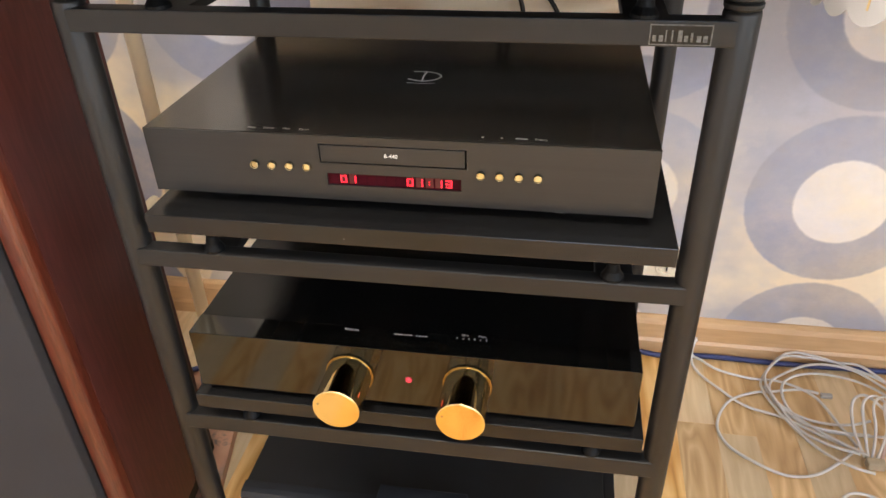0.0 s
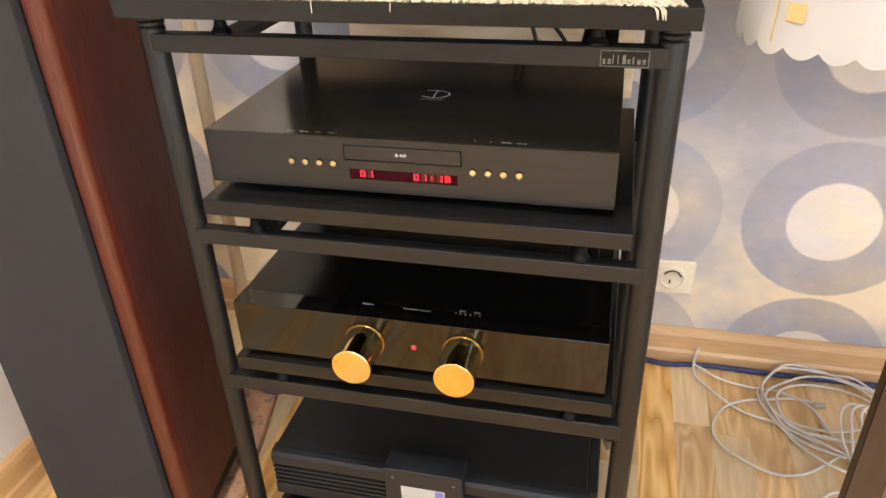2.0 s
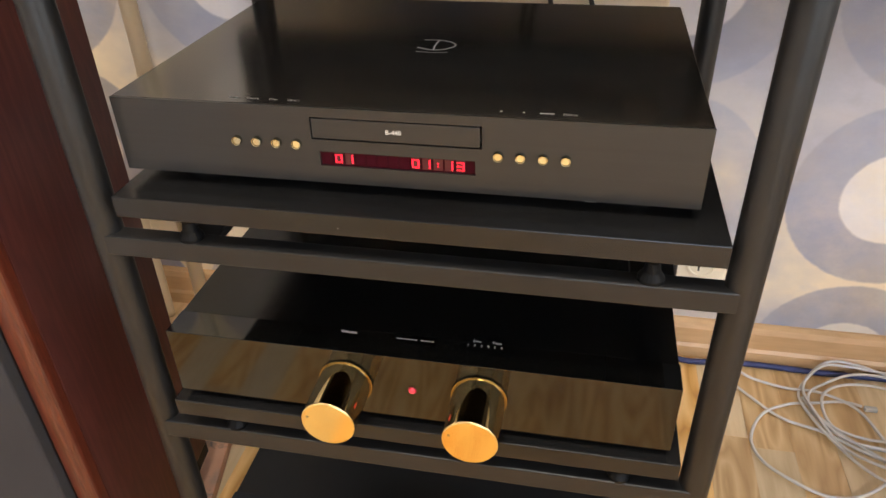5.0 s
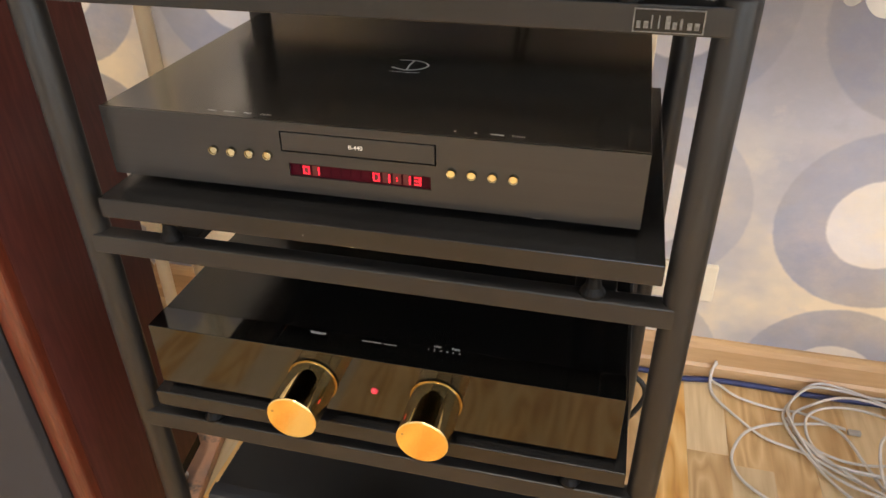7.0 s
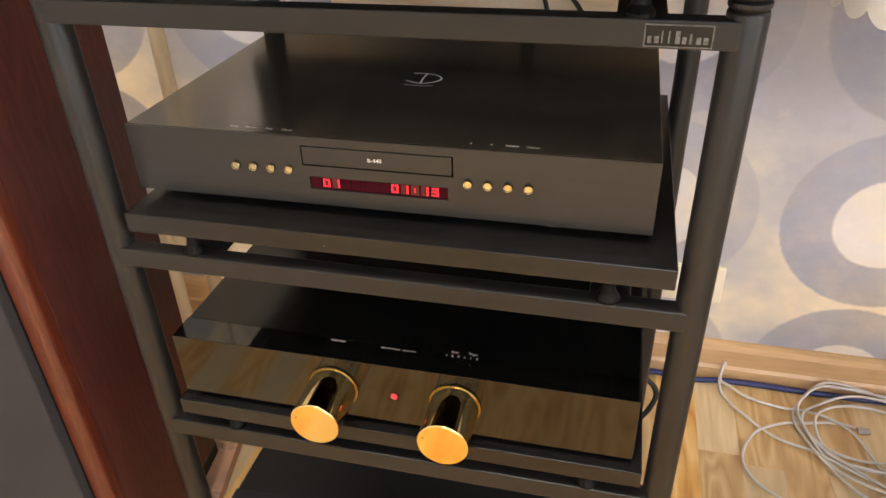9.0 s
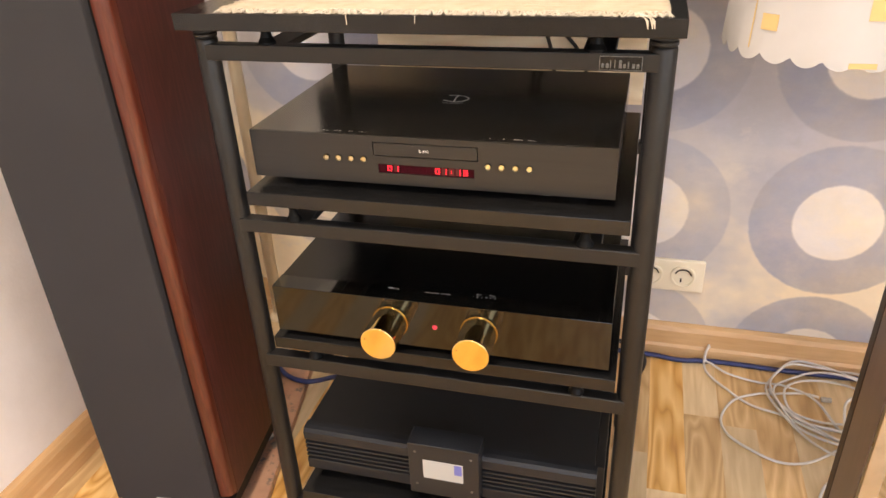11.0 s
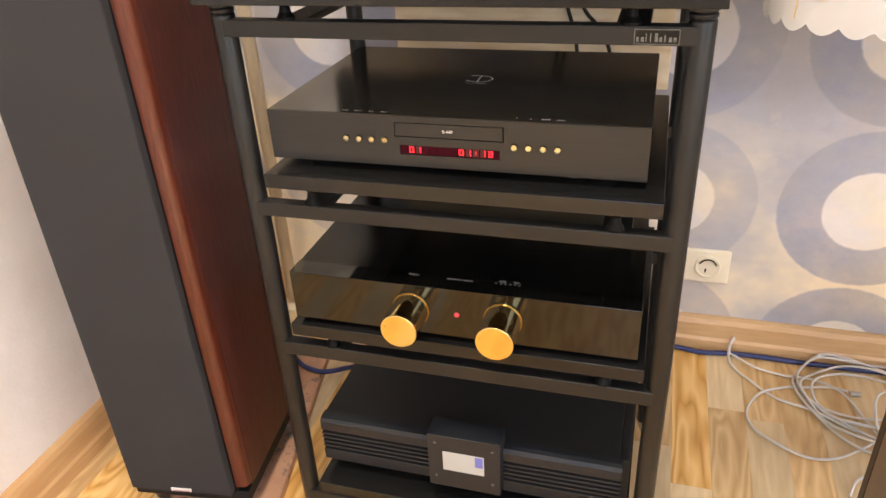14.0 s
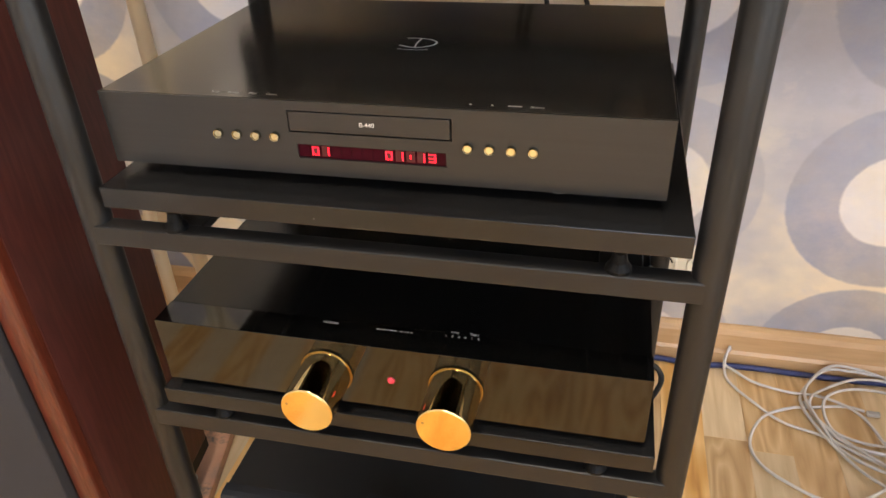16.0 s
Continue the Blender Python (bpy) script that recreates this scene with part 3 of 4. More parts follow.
for word_text, x in (("Stop", -0.1235), ("Pause", -0.1085), ("Play", -0.0925), ("Open", -0.0770), ("Status", 0.1240)):
    lettering("key_lettering", word_text, 0.0042, pose(x, 0.0112, Z1 + 0.0002), KEYPRINT, cd)
for x, w in ((0.0762, 0.0008), (0.0920, 0.0008), (0.1082, 0.0050)):
    part("key_lettering", box((x - w, 0.0107, Z1 + 0.0001), (x + w, 0.0117, Z1 + 0.0003)), KEYPRINT, cd)
# emblem: a flat open loop with an upright
bm = tube([(-0.0140, 0.1445, 0), (0.000, 0.139, 0), (0.012, 0.143, 0), (0.0182, 0.1535, 0), (0.012, 0.163, 0), (0.000, 0.1665, 0), (-0.012, 0.166, 0)], 0.0008, 6)
tube([(0.0015, 0.1655, 0), (0.0005, 0.152, 0), (0.0015, 0.140, 0)], 0.0008, 6, 8, bm)
tube([(-0.013, 0.1335, 0), (0.004, 0.1325, 0), (0.015, 0.1345, 0)], 0.0003, 6, 8, bm)
for v in bm.verts:
    v.co.z = Z1 + 0.0001 + max(v.co.z, 0) * 0.2
part("emblem", bm, WHITEPRINT, cd, "silver emblem on the lid")
for x in (-0.17, 0.17):
    for y in (0.04, 0.26):
        part("foot", lathe([(0.016, 0.6345), (0.018, 0.6365), (0.018, Z0 + 0.0005)], "z", (x, y, 0), 24), RUBBER, cd)

part("label_sliver", box((0.1390, 0.0, 0.6440), (0.1465, 0.004, 0.6445)), GREYPRINT, cd, "sliver of a white sticker")

# ---- preamplifier ----
pre = thing("preamplifier", "glossy black preamplifier with two long gold knobs", "preamplifier", (0.006, 0.12, 0.4185))
PX0, PX1, PZ0, PZ1 = -0.2135, 0.2275, 0.4270, 0.4960
front = part("front_panel", box((PX0, -0.0225, PZ0), (PX1, 0.0077, PZ1), 0.0004), GLOSS, pre, "mirror-polished black front panel")
part("top_cover", box((PX0 + 0.001, 0.008, PZ0 + 0.001), (PX1 - 0.001, 0.255, PZ1 - 0.0003), 0.0002), DEEP, pre)
for name, text, x, y, size in (("volume_lettering", "Volume", -0.0520, 0.0005, 0.0048), ("input_lettering", "Line", 0.0605, 0.0062, 0.0040), ("input_lettering", "Tape", 0.0775, 0.0062, 0.0040)):
    lettering(name, text, size, pose(x, y + 0.0025, PZ1 + 0.0002), WHITEPRINT, front)
for k, ch in enumerate("123412"):
    lettering("input_number", ch, 0.0036, pose(0.0535 + 0.0057 * k, 0.0032, PZ1 + 0.0002), WHITEPRINT, front)
bm = bmesh.new()
for k, w in enumerate((0.0016, 0.0013, 0.0013, 0.0012, 0.0013, 0.0013)):
    box((-0.0085 + 0.0031 * k, 0.0012, PZ1 + 0.0001), (-0.0085 + 0.0031 * k + 1.6 * w, 0.0019, PZ1 + 0.0003), 0, 0, bm)
for k in range(4):
    box((0.0128 + 0.0031 * k, 0.0012, PZ1 + 0.0001), (0.0147 + 0.0031 * k, 0.0019, PZ1 + 0.0003), 0, 0, bm)
part("maker_wording", bm, KEYPRINT, front)
for x in (-0.0502, 0.0668):
    knob = part("knob", lathe([(0.0232, -0.0225), (0.0232, -0.0232), (0.0230, -0.0234), (0.0228, -0.0236), (0.0227, -0.0262), (0.0227, -0.0270), (0.0227, -0.0712), (0.0227, -0.0720), (0.0226, -0.0725), (0.0222, -0.0728)], "y", (x, 0, 0.4613), 64), GOLD, pre, "polished gold cylinder knob")
    for f in knob.data.polygons:
        f.use_smooth = len(f.vertices) == 4
    part("collar", lathe([(0.0229, -0.0230), (0.0241, -0.0231), (0.0243, -0.0236), (0.0243, -0.0240), (0.0241, -0.0245), (0.0229, -0.0246)], "y", (x, 0, 0.4613), 64), COLLAR, knob, "gold collar, darkened for its reflection")
    part("knob_face", lathe([(0.0221, -0.0727), (0.0221, -0.0731), (0.0217, -0.0734)], "y", (x, 0, 0.4613), 64), BRUSHGOLD, knob)
    part("pointer_dot", lathe([(0.0012, -0.0733), (0.0012, -0.0736)], "y", (x - 0.0165, 0, 0.4673), 12), BRASS, knob)
lamp = part("power_light", lathe([(0.0029, -0.0225), (0.0028, -0.0240), (0.0020, -0.0250), (0.0008, -0.0253)], "y", (0.009, 0, 0.4605), 24), LEDRED, pre, "small red power light")
part("lamp_ring", lathe([(0.0037, -0.0225), (0.0037, -0.0232), (0.0034, -0.0235), (0.0030, -0.0233)], "y", (0.009, 0, 0.4605), 24), surface("dark_red_plastic", (0.16, 0.006, 0.012), (0.2, 0.009, 0.016), 0.3), lamp)
for x in (-0.17, 0.18):
    for y in (0.03, 0.22):
        part("foot", lathe([(0.018, 0.4185), (0.018, 0.4282)], "z", (x, y, 0), 24), RUBBER, pre)

# ---- power amplifier ----
amp = thing("power_amplifier", "black power amplifier with ribbed front and small screen", "power amplifier", (0.004, 0.15, 0.124))
outline = [(0.020, 0.142), (0.004, 0.142), (0.000, 0.146), (0.000, 0.163)]
for k in range(5):
    z = 0.1650 + 0.0082 * k
    outline += [(0.0005, z), (0.0075, z + 0.0012), (0.0075, z + 0.0040), (0.0005, z + 0.0052)]
outline += [(0.000, 0.2075), (0.000, 0.219), (0.0035, 0.2242), (0.010, 0.2255), (0.020, 0.2255)]
for x0, x1 in ((-0.219, -0.0455), (0.0605, 0.2235)):
    part("ribbed_fascia", profile_x(outline, x0, x1), AMP, amp)
part("case", box((-0.2165, 0.0202, 0.142), (0.2195, 0.330, 0.2245), 0.0012), AMPTOP, amp)
plate = part("screen_plate", box((-0.0452, -0.0160, 0.1505), (0.0602, 0.0200, 0.2475), 0.0012), AMP, amp)
bezel = part("screen", box((-0.0232, -0.0166, 0.1842), (0.0368, -0.0155, 0.2192), 0.0003), LCD, plate, "lit pale screen")
part("screen_patch", box((0.0240, -0.0170, 0.1990), (0.0352, -0.0166, 0.2178)), LCDBLUE, bezel, "blue patch on the screen")
for x in (-0.0340, 0.0490):
    for z in (0.1700, 0.2330):
        part("screw", lathe([(0.0021, -0.0160), (0.0021, -0.0167), (0.0015, -0.0170)], "y", (x, 0, z), 16), GREYPRINT, plate)
for x0, x1 in ((-0.2195, -0.2168), (0.2198, 0.2330)):
    part("side_panel", box((x0, 0.0215, 0.145), (x1, 0.326, 0.2215), 0.0012), AMPTOP, amp)
for x in (-0.17, 0.17):
    for y in (0.05, 0.28):
        part("foot", lathe([(0.018, 0.124), (0.020, 0.126), (0.020, 0.1425)], "z", (x, y, 0), 24), RUBBER, amp)

# ---- runner with a fringe on the top shelf ----
runner = thing("table_runner", "cream ribbed cotton runner with a frayed fringe", "runner", (0.02, 0.15, 0.85))
bm = bmesh.new()
nx, ny = 40, 132
rows_v = []
for j in range(ny + 1):
    y = -0.041 + 0.391 * j / ny
    line = []
    for i in range(nx + 1):
        x = -0.205 + 0.460 * i / nx
        rib = 0.0022 * abs(math.sin(math.pi * y / 0.0125)) + 0.0012 * noise.noise((x * 30, y * 30, 0))
        wob = 0.004 * noise.noise((y * 18, 3.1, i // (nx // 2)))
        line.append(bm.verts.new((x + wob, y + 0.003 * noise.noise((x * 14, 7.7, 0)), 0.8530 + rib)))
    rows_v.append(line)
for a, b in zip(rows_v, rows_v[1:]):
    for i in range(nx):
        bm.faces.new((a[i], a[i + 1], b[i + 1], b[i]))
ext = bmesh.ops.extrude_face_region(bm, geom=bm.faces[:])
for g in ext["geom"]:
    if isinstance(g, bmesh.types.BMVert):
        g.co.z = 0.8502
bmesh.ops.recalc_face_normals(bm, faces=bm.faces)
part("woven_cloth", bm, COTTON, runner, smooth=True)
bm = bmesh.new()
rng = random.Random(5)
for k in range(800):
    x = -0.205 + 0.460 * rng.random()
    long = rng.uniform(0.003, 0.0100) + (0.008 if rng.random() < 0.005 else 0)
    sx = rng.uniform(-0.008, 0.008)
    z = 0.8512 + rng.uniform(0, 0.0018)
    end = -0.041 - long
    pts = [(x, -0.037, z + 0.001), (x + sx * 0.4, -0.041 - long * 0.5, z + rng.uniform(0, 0.002))]
    if end < -0.0515:
        pts += [(x + sx * 0.8, -0.0520, 0.8512), (x + sx, -0.0535, 0.8512 - (-0.0515 - end) * 1.2 - 0.001)]
    else:
        pts += [(x + sx, end, 0.8510)]
    tube(pts, rng.uniform(0.00028, 0.0005), 4, 2, bm)
for x0, dx in ((0.211, 0.026), (0.216, 0.025), (0.220, 0.023), (-0.06, 0.004)):
    for k in range(5 if x0 > 0.2 else 2):
        tube([(x0 + 0.001 * k, -0.038, 0.853), (x0 + dx * 0.5, -0.046, 0.8525), (x0 + dx * 0.85, -0.0522, 0.8508), (x0 + dx, -0.0532, 0.841 + 0.0016 * k)], 0.00042, 4, 4, bm)
tagged(part("fringe", bm, FRINGE, runner, "frayed cream fringe"), kind="stuff")

# ---- floor-standing loudspeaker on its stone slab ----
SX, SY, ST = -0.343, -0.036, 7.5
slab = thing("stone_slab", "speckled red stone slab under the loudspeaker", "slab", (-0.437, 0.13, 0), 12.0)
slab_mesh = part("slab", box((-0.125, -0.30, 0.0), (0.084, 0.30, 0.018), 0.002), STONE, slab)
slab_mesh.matrix_parent_inverse = Matrix()
spk = thing("loudspeaker", "tall mahogany floor-standing loudspeaker with dark grille", "loudspeaker", (SX, SY, 0.018), ST)
W, D, B, H = 0.204, 0.238, 0.062, 1.076


def spk_part(name, bm, material, parent=spk, label="", smooth=False):
    ob = part(name, bm, material, parent, label, smooth)
    ob.matrix_parent_inverse = Matrix()
    return ob


spk_part("cabinet", box((-W + 0.001, 0.012, B), (-0.001, D, H), 0.003), MAHOGANY)
for x0, x1, lean in ((-0.0200, 0.0, 1), (-W, -W + 0.0165, -1)):
    bm = box((x0, -0.006 if lean > 0 else 0.004, B + 0.012), (x1, 0.0118, H), 0.0)
    edges = [e for e in bm.edges if abs(e.verts[0].co.z - e.verts[1].co.z) > 0.5 and e.verts[0].co.y < 0.006 and ((e.verts[0].co.x > x1 - 0.001) if lean > 0 else (e.verts[0].co.x < x0 + 0.001))]
    bmesh.ops.bevel(bm, geom=edges, offset=0.010 if lean > 0 else 0.006, segments=6, profile=0.5, affect="EDGES")
    spk_part("edge_moulding", bm, MAHOGANY_EDGE, spk, "reddish rounded front edge")
spk_part("baffle", box((-W + 0.0168, -0.0024, B), (-0.0203, 0.0118, H)), BLACK)
spk_part("grille", box((-W + 0.0100, -0.0180, B + 0.003), (-0.0240, -0.0025, H - 0.01), 0.002), GRILLE, spk, "dark grey cloth grille")
spk_part("plinth", box((-W + 0.004, -0.004, B - 0.023), (-0.003, D + 0.004, B - 0.0003), 0.002), BLACK)
tag = spk_part("badge", box((-0.125, -0.0192, B + 0.006), (-0.091, -0.0180, B + 0.0125), 0.0012), KEYPRINT, spk, "small silver and red maker's badge")
spk_part("badge_bar", box((-0.122, -0.0195, B + 0.0070), (-0.094, -0.0192, B + 0.0082)), surface("badge_red", (0.35, 0.05, 0.08), (0.42, 0.07, 0.1), 0.4), tag)
for x in (-W + 0.03, -0.028):
    for y in (0.018, D - 0.03):
        foot = spk_part("foot", lathe([(0.0030, 0.0), (0.0045, 0.006), (0.0085, 0.014), (0.0095, 0.022), (0.0095, B - 0.023)], "z", (x, y, 0), 20), STUD)
        spk_part("spike_cup", lathe([(0.0105, 0.0), (0.0105, 0.003), (0.007, 0.004)], "z", (x, y, 0.0), 20), STEEL, foot)

# ---- things at the papered wall ----
socket = thing("wall_socket", "ivory double wall socket on the papered wall", "socket", (0.345, BACK, 0.197))
SXC, SZC = 0.3525, 0.197
plate = part("cover_plate", box((0.250, BACK - 0.010, 0.160), (0.3945, BACK, 0.2335), 0.003), IVORY, socket)
for x in (0.2875, SXC):
    rim = part("socket_ring", lathe([(0.0255, BACK - 0.0098), (0.0255, BACK - 0.0135), (0.0235, BACK - 0.0145), (0.0205, BACK - 0.0145), (0.0200, BACK - 0.0115)], "y", (x, 0, SZC), 40), IVORY, plate)
    part("earth_clip", tube([(x - 0.016, BACK - 0.0150, SZC + 0.008), (x - 0.010, BACK - 0.0155, SZC + 0.0155), (x, BACK - 0.0155, SZC + 0.0185), (x + 0.010, BACK - 0.0155, SZC + 0.0155), (x + 0.016, BACK - 0.0150, SZC + 0.006)], 0.0013, 6), BLACK, rim)
    part("pin_hole", box((x - 0.0055, BACK - 0.0152, SZC - 0.011), (x - 0.0025, BACK - 0.0148, SZC - 0.002), 0.0), BLACK, rim)

pipe = thing("heating_pipe", "cream painted heating pipe rising in the corner", "pipe", (-0.577, 0.575, 0))
part("tube", lathe([(0.0135, 0.004), (0.0135, TOP - 0.001)], "z", (-0.577, 0.575, 0), 24), CREAMPIPE, pipe, smooth=True)
part("floor_collar", lathe([(0.024, 0.0005), (0.024, 0.006), (0.015, 0.016), (0.0138, 0.020)], "z", (-0.577, 0.575, 0), 24), CREAMPIPE, pipe)
pipe = thing("heating_pipe", "short cream heating pipe bent into the wall", "pipe", (-0.655, 0.565, 0))
part("tube", tube([(-0.655, 0.565, 0.004), (-0.655, 0.565, 0.15), (-0.655, 0.565, 0.225), (-0.655, 0.575, 0.250), (-0.655, 0.600, 0.260), (-0.655, BACK, 0.260)], 0.0125, 14), CREAMPIPE, pipe, smooth=True)

tv = thing("television", "black flat television on the wall above the rack", "television", (0.24, BACK, 1.15))
part("case", box((-0.345, 0.455, 0.797), (0.82, 0.498, 1.46), 0.006), BLACK, tv)
part("screen", box((-0.335, 0.4525, 0.815), (0.81, 0.4548, 1.45), 0.001), BLACK, tv, "dark switched-off screen")
part("wall_bracket", box((0.14, 0.4985, 1.02), (0.34, BACK, 1.22), 0.004), BLACK, tv)

board = thing("pine_board", "pale pine board fixed to the wall behind the rack", "board", (-0.02, BACK, 0.56))
part("board", box((-0.275, 0.6125, 0.56), (0.238, BACK, 0.775), 0.002), wood("pale_pine", [(0.2, (0.64, 0.51, 0.34)), (0.5, (0.76, 0.65, 0.47)), (0.85, (0.84, 0.75, 0.58))], 0, 26, 0.5, 0.0, 1.3, False), board)

# ---- cables ----
def cable(name, label, runs, r, material, base, category="cable"):
    ob = thing(name, label, category, base)
    for k, pts in enumerate(runs):
        part("strand", tube(pts, r, 8, 8), material, ob, smooth=True)
    return ob


def floor_run(points, lift=0.0, r=0.0032):
    """A cable lying on the floor through (x, y) points, a little off it where it crosses others."""
    return [(x, y, 0.001 + r + lift * (0.5 + 0.5 * math.sin(2.1 * k)) + 0.012 * min(max((y - 0.565) / 0.02, 0.0), 1.0)) for k, (x, y) in enumerate(points)]


WHITE_RUNS = [
    [(0.424, 0.611, 0.040), (0.419, 0.600, 0.030), (0.418, 0.590, 0.014)] + floor_run([(0.432, 0.576), (0.462, 0.555), (0.517, 0.548), (0.571, 0.541), (0.619, 0.506), (0.648, 0.442), (0.660, 0.398)], 0.008),
    [(0.426, 0.611, 0.036), (0.417, 0.598, 0.022)] + floor_run([(0.420, 0.560), (0.459, 0.505), (0.499, 0.472), (0.554, 0.451), (0.605, 0.417), (0.656, 0.393)], 0.004),
    floor_run([(0.631, 0.522), (0.600, 0.526), (0.546, 0.516), (0.513, 0.507), (0.467, 0.476), (0.441, 0.422), (0.450, 0.375), (0.487, 0.341), (0.534, 0.322), (0.582, 0.330), (0.635, 0.370), (0.661, 0.400)], 0.003),
    floor_run([(0.760, 0.560), (0.715, 0.585), (0.679, 0.600), (0.625, 0.602), (0.578, 0.590), (0.542, 0.555), (0.533, 0.512), (0.549, 0.454), (0.583, 0.407), (0.607, 0.371), (0.640, 0.345), (0.672, 0.345)], 0.010),
    floor_run([(0.755, 0.545), (0.700, 0.580), (0.633, 0.588), (0.573, 0.560), (0.548, 0.529), (0.550, 0.490), (0.585, 0.440), (0.640, 0.425), (0.690, 0.430)], 0.006),
    floor_run([(0.770, 0.500), (0.715, 0.545), (0.655, 0.572), (0.600, 0.560), (0.566, 0.520), (0.572, 0.470), (0.615, 0.415), (0.668, 0.372)], 0.012),
    floor_run([(0.545, 0.500), (0.575, 0.462), (0.620, 0.448), (0.668, 0.450), (0.700, 0.462)], 0.003),
    floor_run([(0.780, 0.530), (0.735, 0.566), (0.690, 0.592), (0.640, 0.606), (0.590, 0.600), (0.556, 0.575), (0.541, 0.535), (0.548, 0.480), (0.575, 0.430), (0.612, 0.392), (0.655, 0.372)], 0.014),
    floor_run([(0.538, 0.526), (0.560, 0.468), (0.600, 0.436), (0.655, 0.424), (0.720, 0.424)], 0.006),
    floor_run([(0.587, 0.246), (0.601, 0.278), (0.623, 0.299), (0.650, 0.298), (0.68, 0.280)], 0.002),
]
cable("white_cable_tangle", "tangle of loose white cables on the parquet", WHITE_RUNS, 0.0025, CABLEWHITE, (0.56, 0.45, 0))
coil = []
for k in range(4):
    x = 0.664 + 0.017 * k
    coil.append([(0.665 + 0.004 * k, 0.375 - 0.004 * k, 0.008), (x - 0.010, 0.415, 0.030), (x - 0.004, 0.460, 0.048), (x + 0.025, 0.485, 0.044), (x + 0.06, 0.480, 0.020), (x + 0.09, 0.450, 0.006)])
cable("cable_coil", "coil of white cable tied with a band", coil, 0.0025, CABLEWHITE, (0.68, 0.43, 0))
cable("pink_cable", "thin pink cable beside the white coil", [[(0.690, 0.372, 0.006), (0.712, 0.420, 0.030), (0.735, 0.455, 0.035), (0.775, 0.470, 0.010), (0.82, 0.46, 0.005)]], 0.0030, CABLEPINK, (0.72, 0.42, 0))
band = thing("cable_tie", "beige band round the cable coil", "cable tie", (0.672, 0.366, 0))
part("band", box((0.662, 0.352, 0.002), (0.690, 0.368, 0.018), 0.003), COTTON, band)
plug = thing("network_plug", "clear plastic plug at a cable's end", "plug", (0.637, 0.520, 0))
part("plug_body", box((0.634, 0.514, 0.001), (0.654, 0.523, 0.008), 0.0015), surface("clear_plastic", (0.42, 0.41, 0.39), (0.52, 0.51, 0.49), 0.15), plug)
cable("blue_cable", "thick dark blue cable along the baseboard", [[(-0.530, 0.400, 0.0245), (-0.505, 0.412, 0.0245), (-0.480, 0.372, 0.0245), (-0.437, 0.339, 0.0245), (-0.397, 0.330, 0.0245), (-0.374, 0.336, 0.0245), (-0.352, 0.356, 0.020), (-0.336, 0.388, 0.008), (-0.30, 0.46, 0.006), (-0.18, 0.56, 0.006), (0.05, 0.590, 0.006), (0.285, 0.598, 0.006), (0.36, 0.590, 0.006), (0.415, 0.597, 0.006), (0.476, 0.599, 0.006), (0.544, 0.597, 0.006), (0.61, 0.596, 0.006), (0.735, 0.598, 0.006), (1.0, 0.597, 0.006)]], 0.0052, CABLEBLUE, (0.3, 0.59, 0))
cable("mains_cable", "black mains cable looping behind the rack", [[(0.18, 0.350, 0.20), (0.22, 0.365, 0.200), (0.266, 0.366, 0.186), (0.284, 0.366, 0.162), (0.279, 0.368, 0.128), (0.262, 0.376, 0.085), (0.248, 0.390, 0.045), (0.235, 0.41, 0.015), (0.22, 0.46, 0.005)]], 0.0042, RUBBER, (0.25, 0.4, 0))
cable("speaker_lead", "two dark leads hanging behind the rack", [[(0.030, 0.585, 0.95), (0.036, 0.600, 0.80), (0.053, 0.604, 0.71), (0.073, 0.604, 0.634), (0.09, 0.600, 0.45), (0.10, 0.590, 0.20), (0.09, 0.56, 0.006)], [(0.036, 0.585, 0.95), (0.048, 0.600, 0.80), (0.079, 0.604, 0.71), (0.130, 0.604, 0.634), (0.165, 0.600, 0.45), (0.15, 0.590, 0.20), (0.14, 0.56, 0.006)]], 0.0036, RUBBER, (0.11, 0.57, 0))

# ---- side table under a scalloped cloth ----
TX, TY, TH = 0.3180, -0.060, 0.930
table = thing("side_table", "brown veneered side table with dark edged panel legs", "table", (0.70, 0.1, 0))
# top, far leg and low shelf run on out of view, shading the wall
part("tabletop", box((TX + 0.030, TY + 0.012, TH - 0.025), (1.35, 0.26, TH - 0.0025), 0.002), BROWNPANEL, table)
for x in (0.521, 1.310):
    leg = part("panel_leg", box((x, -0.040, 0.0), (x + 0.022, 0.0315, TH - 0.0255), 0.001), BROWNPANEL, table)
    part("edge_strip", box((x - 0.0005, 0.0318, 0.0), (x + 0.0225, 0.0480, TH - 0.0255), 0.001), DARKEDGE, leg)
    part("metal_strip", box((x + 0.001, -0.0480, 0.0), (x + 0.021, -0.0402, TH - 0.0255), 0.001), STEEL, leg)
part("low_shelf", box((0.5435, -0.045, 0.20), (1.3095, 0.0310, 0.225), 0.001), DARKEDGE, table)

cloth = thing("tablecloth", "white tablecloth with scalloped hem and ochre squares", "tablecloth", (0.75, 0.2, TH))
HEM, PITCH, CUSP = 0.818, 0.0265, 0.1229


CORNER, SIDE, LONG = 0.090, 0.031, 0.928      # corner radius, straight side and straight front, lengthened unseen to shade the wall
ARC = CORNER * math.pi / 2


def hem_place(s, out, z):
    """A place on the hanging flap: s runs along the side, round the corner and along the front."""
    if s < SIDE:
        return (TX - out, TY + CORNER + SIDE - s, z)
    if s < SIDE + ARC:
        a = (s - SIDE) / CORNER
        return (TX + CORNER - (CORNER + out) * math.cos(a), TY + CORNER - (CORNER + out) * math.sin(a), z)
    return (TX + CORNER + s - SIDE - ARC, TY - out, z)


def fold(s, f):
    return f * (0.005 + 0.0026 * math.sin(s * 31 + 0.4) + 0.0012 * math.sin(s * 83 + 0.8))


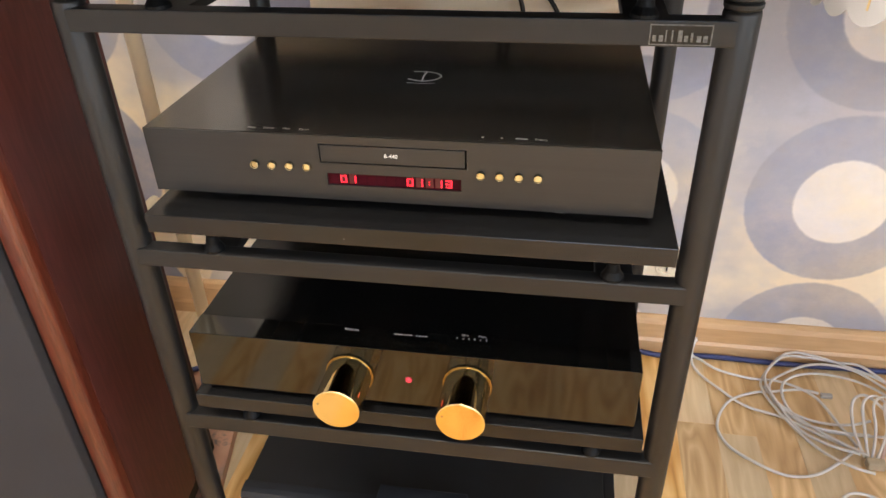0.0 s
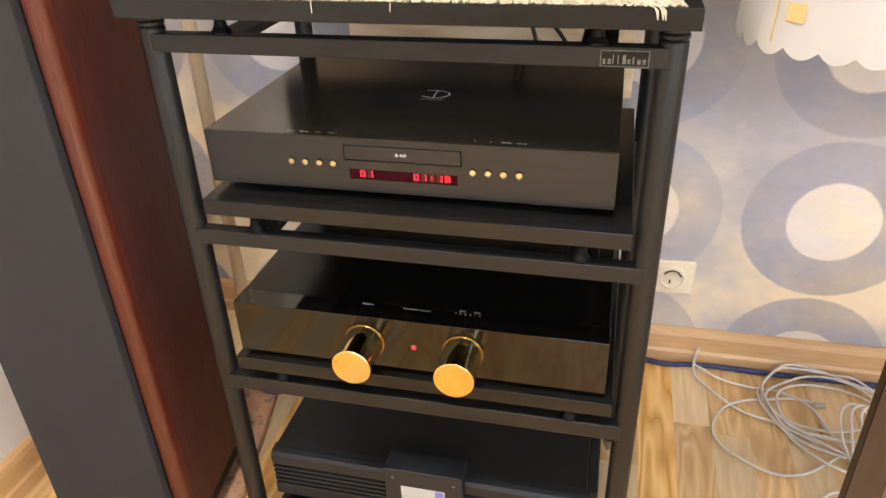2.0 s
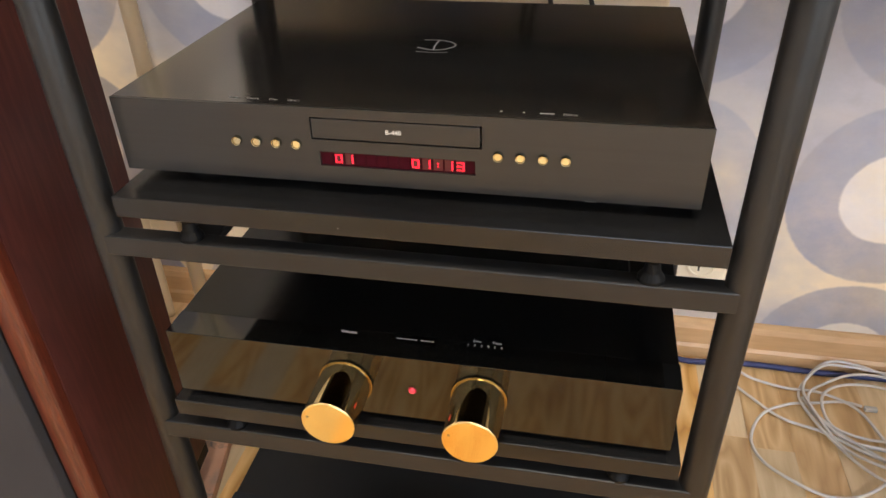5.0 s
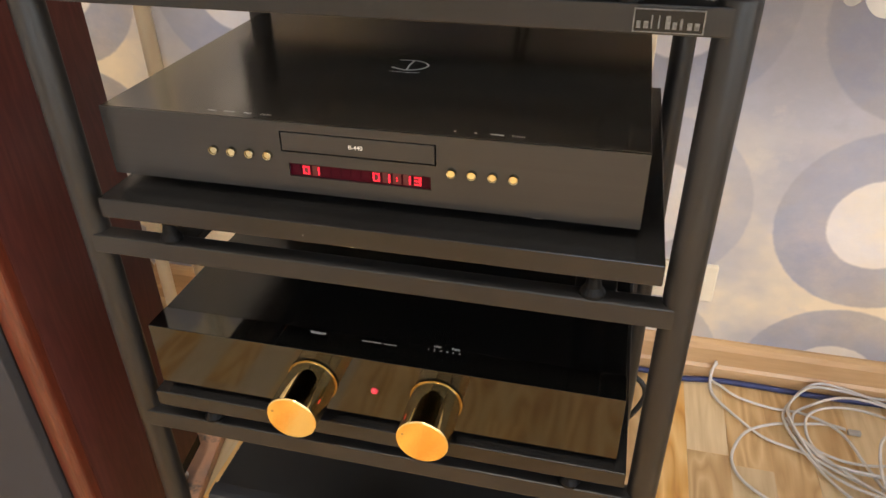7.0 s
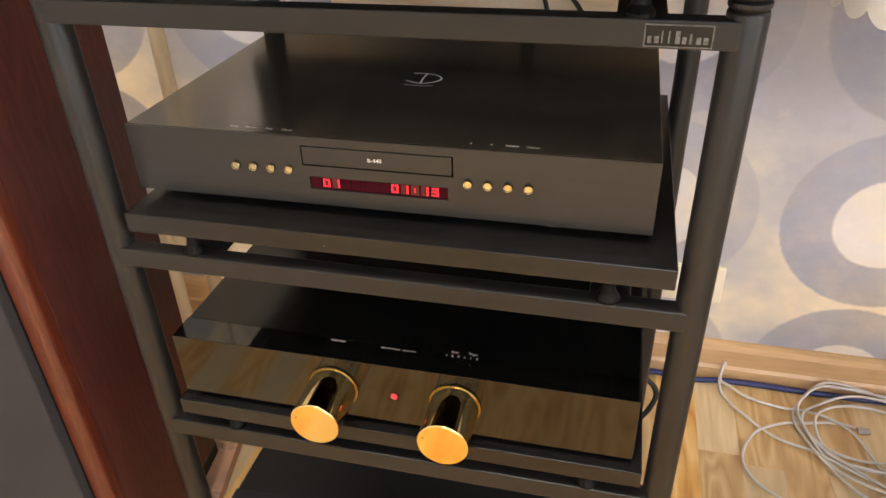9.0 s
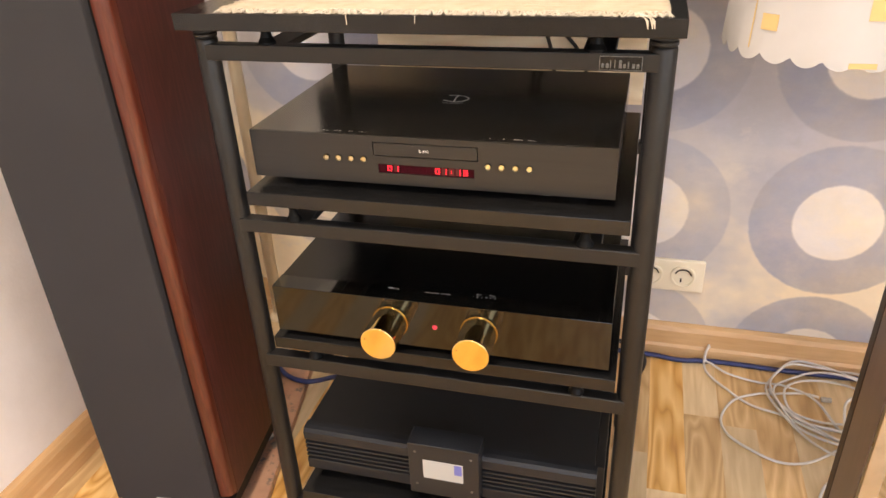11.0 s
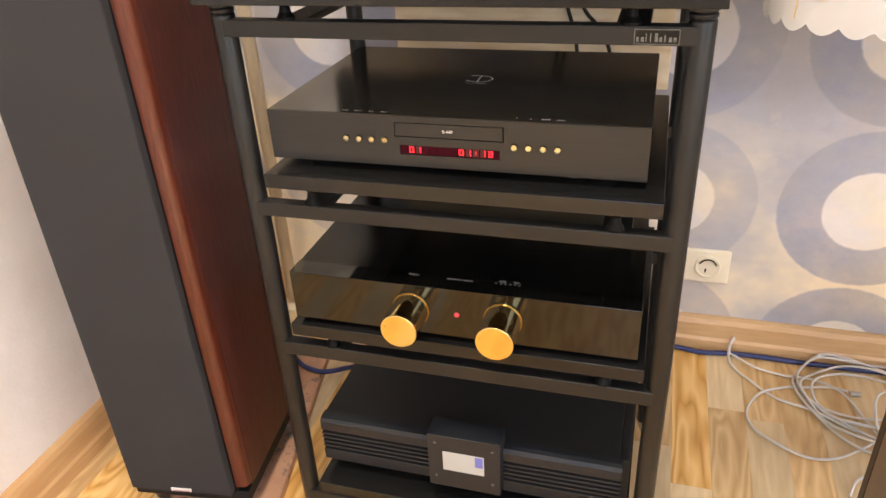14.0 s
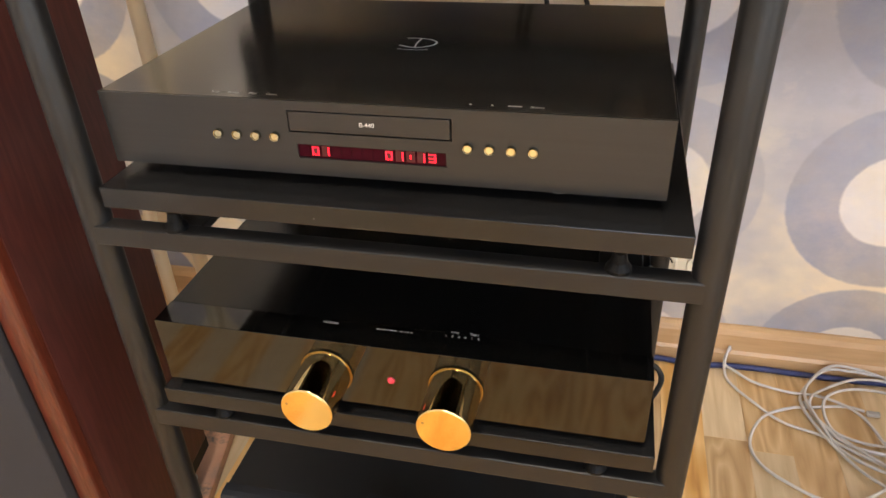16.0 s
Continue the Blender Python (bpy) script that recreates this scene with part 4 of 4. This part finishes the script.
def drape(columns=10):
    bm, lines = bmesh.new(), []
    length = SIDE + ARC + LONG
    n = int(length / PITCH) * columns
    for i in range(n + 1):
        s = length * i / n
        hem = HEM - 0.0085 * abs(math.sin(math.pi * (s - CUSP) / PITCH)) ** 0.7
        col = []
        for j in range(13):
            f = j / 12
            col.append(bm.verts.new(hem_place(s, fold(s, f), TH + 0.001 + (hem - TH - 0.001) * f)))
        lines.append(col)
    for a, b in zip(lines, lines[1:]):
        for j in range(12):
            bm.faces.new((a[j], a[j + 1], b[j + 1], b[j]))
    return bm


def thicken(bm, t=0.0007):
    bmesh.ops.recalc_face_normals(bm, faces=bm.faces)
    bmesh.ops.solidify(bm, geom=bm.faces[:], thickness=t)
    for e in bm.edges:
        if len(e.link_faces) == 2 and e.calc_face_angle(0.0) > 0.9:
            e.smooth = False
    return bm


flap = part("hanging_flap", thicken(drape()), LINEN, cloth, smooth=True)
bm = bmesh.new()
ring_v = [bm.verts.new(hem_place((SIDE + ARC + LONG) * k / 60, 0.0008, TH + 0.0012)) for k in range(61)]
ring_v += [bm.verts.new((TX + CORNER + LONG, TY + CORNER + SIDE, TH + 0.0012))]
bm.faces.new(ring_v)
ext = bmesh.ops.extrude_face_region(bm, geom=bm.faces[:])
for g in ext["geom"]:
    if isinstance(g, bmesh.types.BMVert):
        g.co.z = TH - 0.0012
bmesh.ops.recalc_face_normals(bm, faces=bm.faces)
part("cloth_top", bm, LINEN, cloth)


def patch(s0, s1, z0, z1):
    bm, lines = bmesh.new(), []
    for i in range(9):
        s = SIDE + ARC + s0 + (s1 - s0) * i / 8
        col = []
        for j in range(5):
            z = z0 + (z1 - z0) * j / 4
            f = (TH + 0.001 - z) / (TH + 0.001 - HEM + 0.006)
            col.append(bm.verts.new(hem_place(s, fold(s, f) + 0.0007, z)))
        lines.append(col)
    for a, b in zip(lines, lines[1:]):
        for j in range(4):
            bm.faces.new((a[j], a[j + 1], b[j + 1], b[j]))
    part("ochre_square", thicken(bm, 0.0003), OCHRE, flap, "ochre printed square", True)


for s0, s1, z0, z1 in ((-0.079, -0.064, 0.838, 0.852), (-0.0885, -0.0872, 0.820, 0.900), (-0.100, -0.090, 0.861, 0.874), (0.005, 0.048, 0.852, 0.905), (-0.003, 0.019, 0.8125, 0.8172), (0.16, 0.176, 0.83, 0.846)):
    patch(s0, s1, z0, z1)

# ---- parquet: single blocks where the walk passes, the rest joined ----
floor = tagged(part("floor", box((LEFT - 0.1, FRONT - 0.12, -0.06), (RIGHT + 0.1, BACK + 0.1, -0.008)), BLOCK["tan"]), "light oak strip parquet in pale, tan and honey blocks", "floor", kind="structure")
BW, BL = 0.0662, 0.4200
TONES = ["pale", "tan", "honey", "tan", "pale", "tan", "honey", "pale", "tan"]
FIXED = {16: (0.213, "pale", "honey"), 0: (0.1, "tan", "tan"), 1: (0.12, "honey", "tan"), 2: (0.2, "honey", "pale"), 5: (0.45, "pale", "pale"), 6: (0.30, "honey", "honey"), 7: (0.2, "tan", "honey"), 17: (0.423, "tan", "pale"), 18: (0.405, "pale", "tan"), 19: (0.330, "tan", "tan"), 20: (0.440, "pale", "tan"), 15: (0.30, "pale", "tan"), 21: (0.36, "tan", "pale")}
first_x = 0.372 - 17 * BW


def block_mesh(w, l):
    bm = box((0.00004, 0.00004, -0.008), (w - 0.00004, l - 0.00004, 0.0))
    bmesh.ops.bevel(bm, geom=[e for e in bm.edges if all(v.co.z > -0.001 for v in e.verts)], offset=0.0001, segments=1, affect="EDGES")
    me = bpy.data.meshes.new("parquet_block")
    bm.to_mesh(me)
    bm.free()
    return me


shared = {tone: block_mesh(BW, BL) for tone in TONES}
for tone, me in shared.items():
    me.materials.append(BLOCK[tone])
rng = random.Random(11)
rest = {tone: bmesh.new() for tone in BLOCK}
for col in range(-1, 53):
    x = first_x + col * BW
    joint, low, high = FIXED.get(col, (rng.uniform(0, BL), rng.choice(TONES), rng.choice(TONES)))
    y = joint - BL * 9
    while y < BACK - 0.005:
        tone = rng.choice(TONES)
        if abs(y - joint) < 0.01:
            tone = high
        elif abs(y + BL - joint) < 0.01:
            tone = low
        # unseen blocks toned for the panel's reflection: stripes left, darkened to honey right
        if 1 <= col <= 21 and y < -0.45 < y + BL + 0.25:
            tone = "pale" if col % 2 and col < 9 else "honey"
        if y > -0.95 and y + BL < BACK + 0.08 and x < 1.0 and x > LEFT - 0.05:
            ob = new("parquet_block", shared[tone])
            ob.location, ob.parent = (x, y, 0), floor
        elif y > FRONT - 0.1:
            bm = rest[tone]
            x0, x1 = max(x + 0.0004, LEFT - 0.09), min(x + BW - 0.0004, RIGHT + 0.09)
            y0, y1 = max(y + 0.0004, FRONT - 0.11), min(y + BL - 0.0004, BACK + 0.09)
            if x1 > x0 and y1 > y0:
                bm.faces.new([bm.verts.new(p) for p in ((x0, y0, 0), (x1, y0, 0), (x1, y1, 0), (x0, y1, 0))])
        y += BL
for tone, bm in rest.items():
    ob = part("parquet_field", bm, BLOCK[tone], floor)
    tagged(ob, kind="stuff")
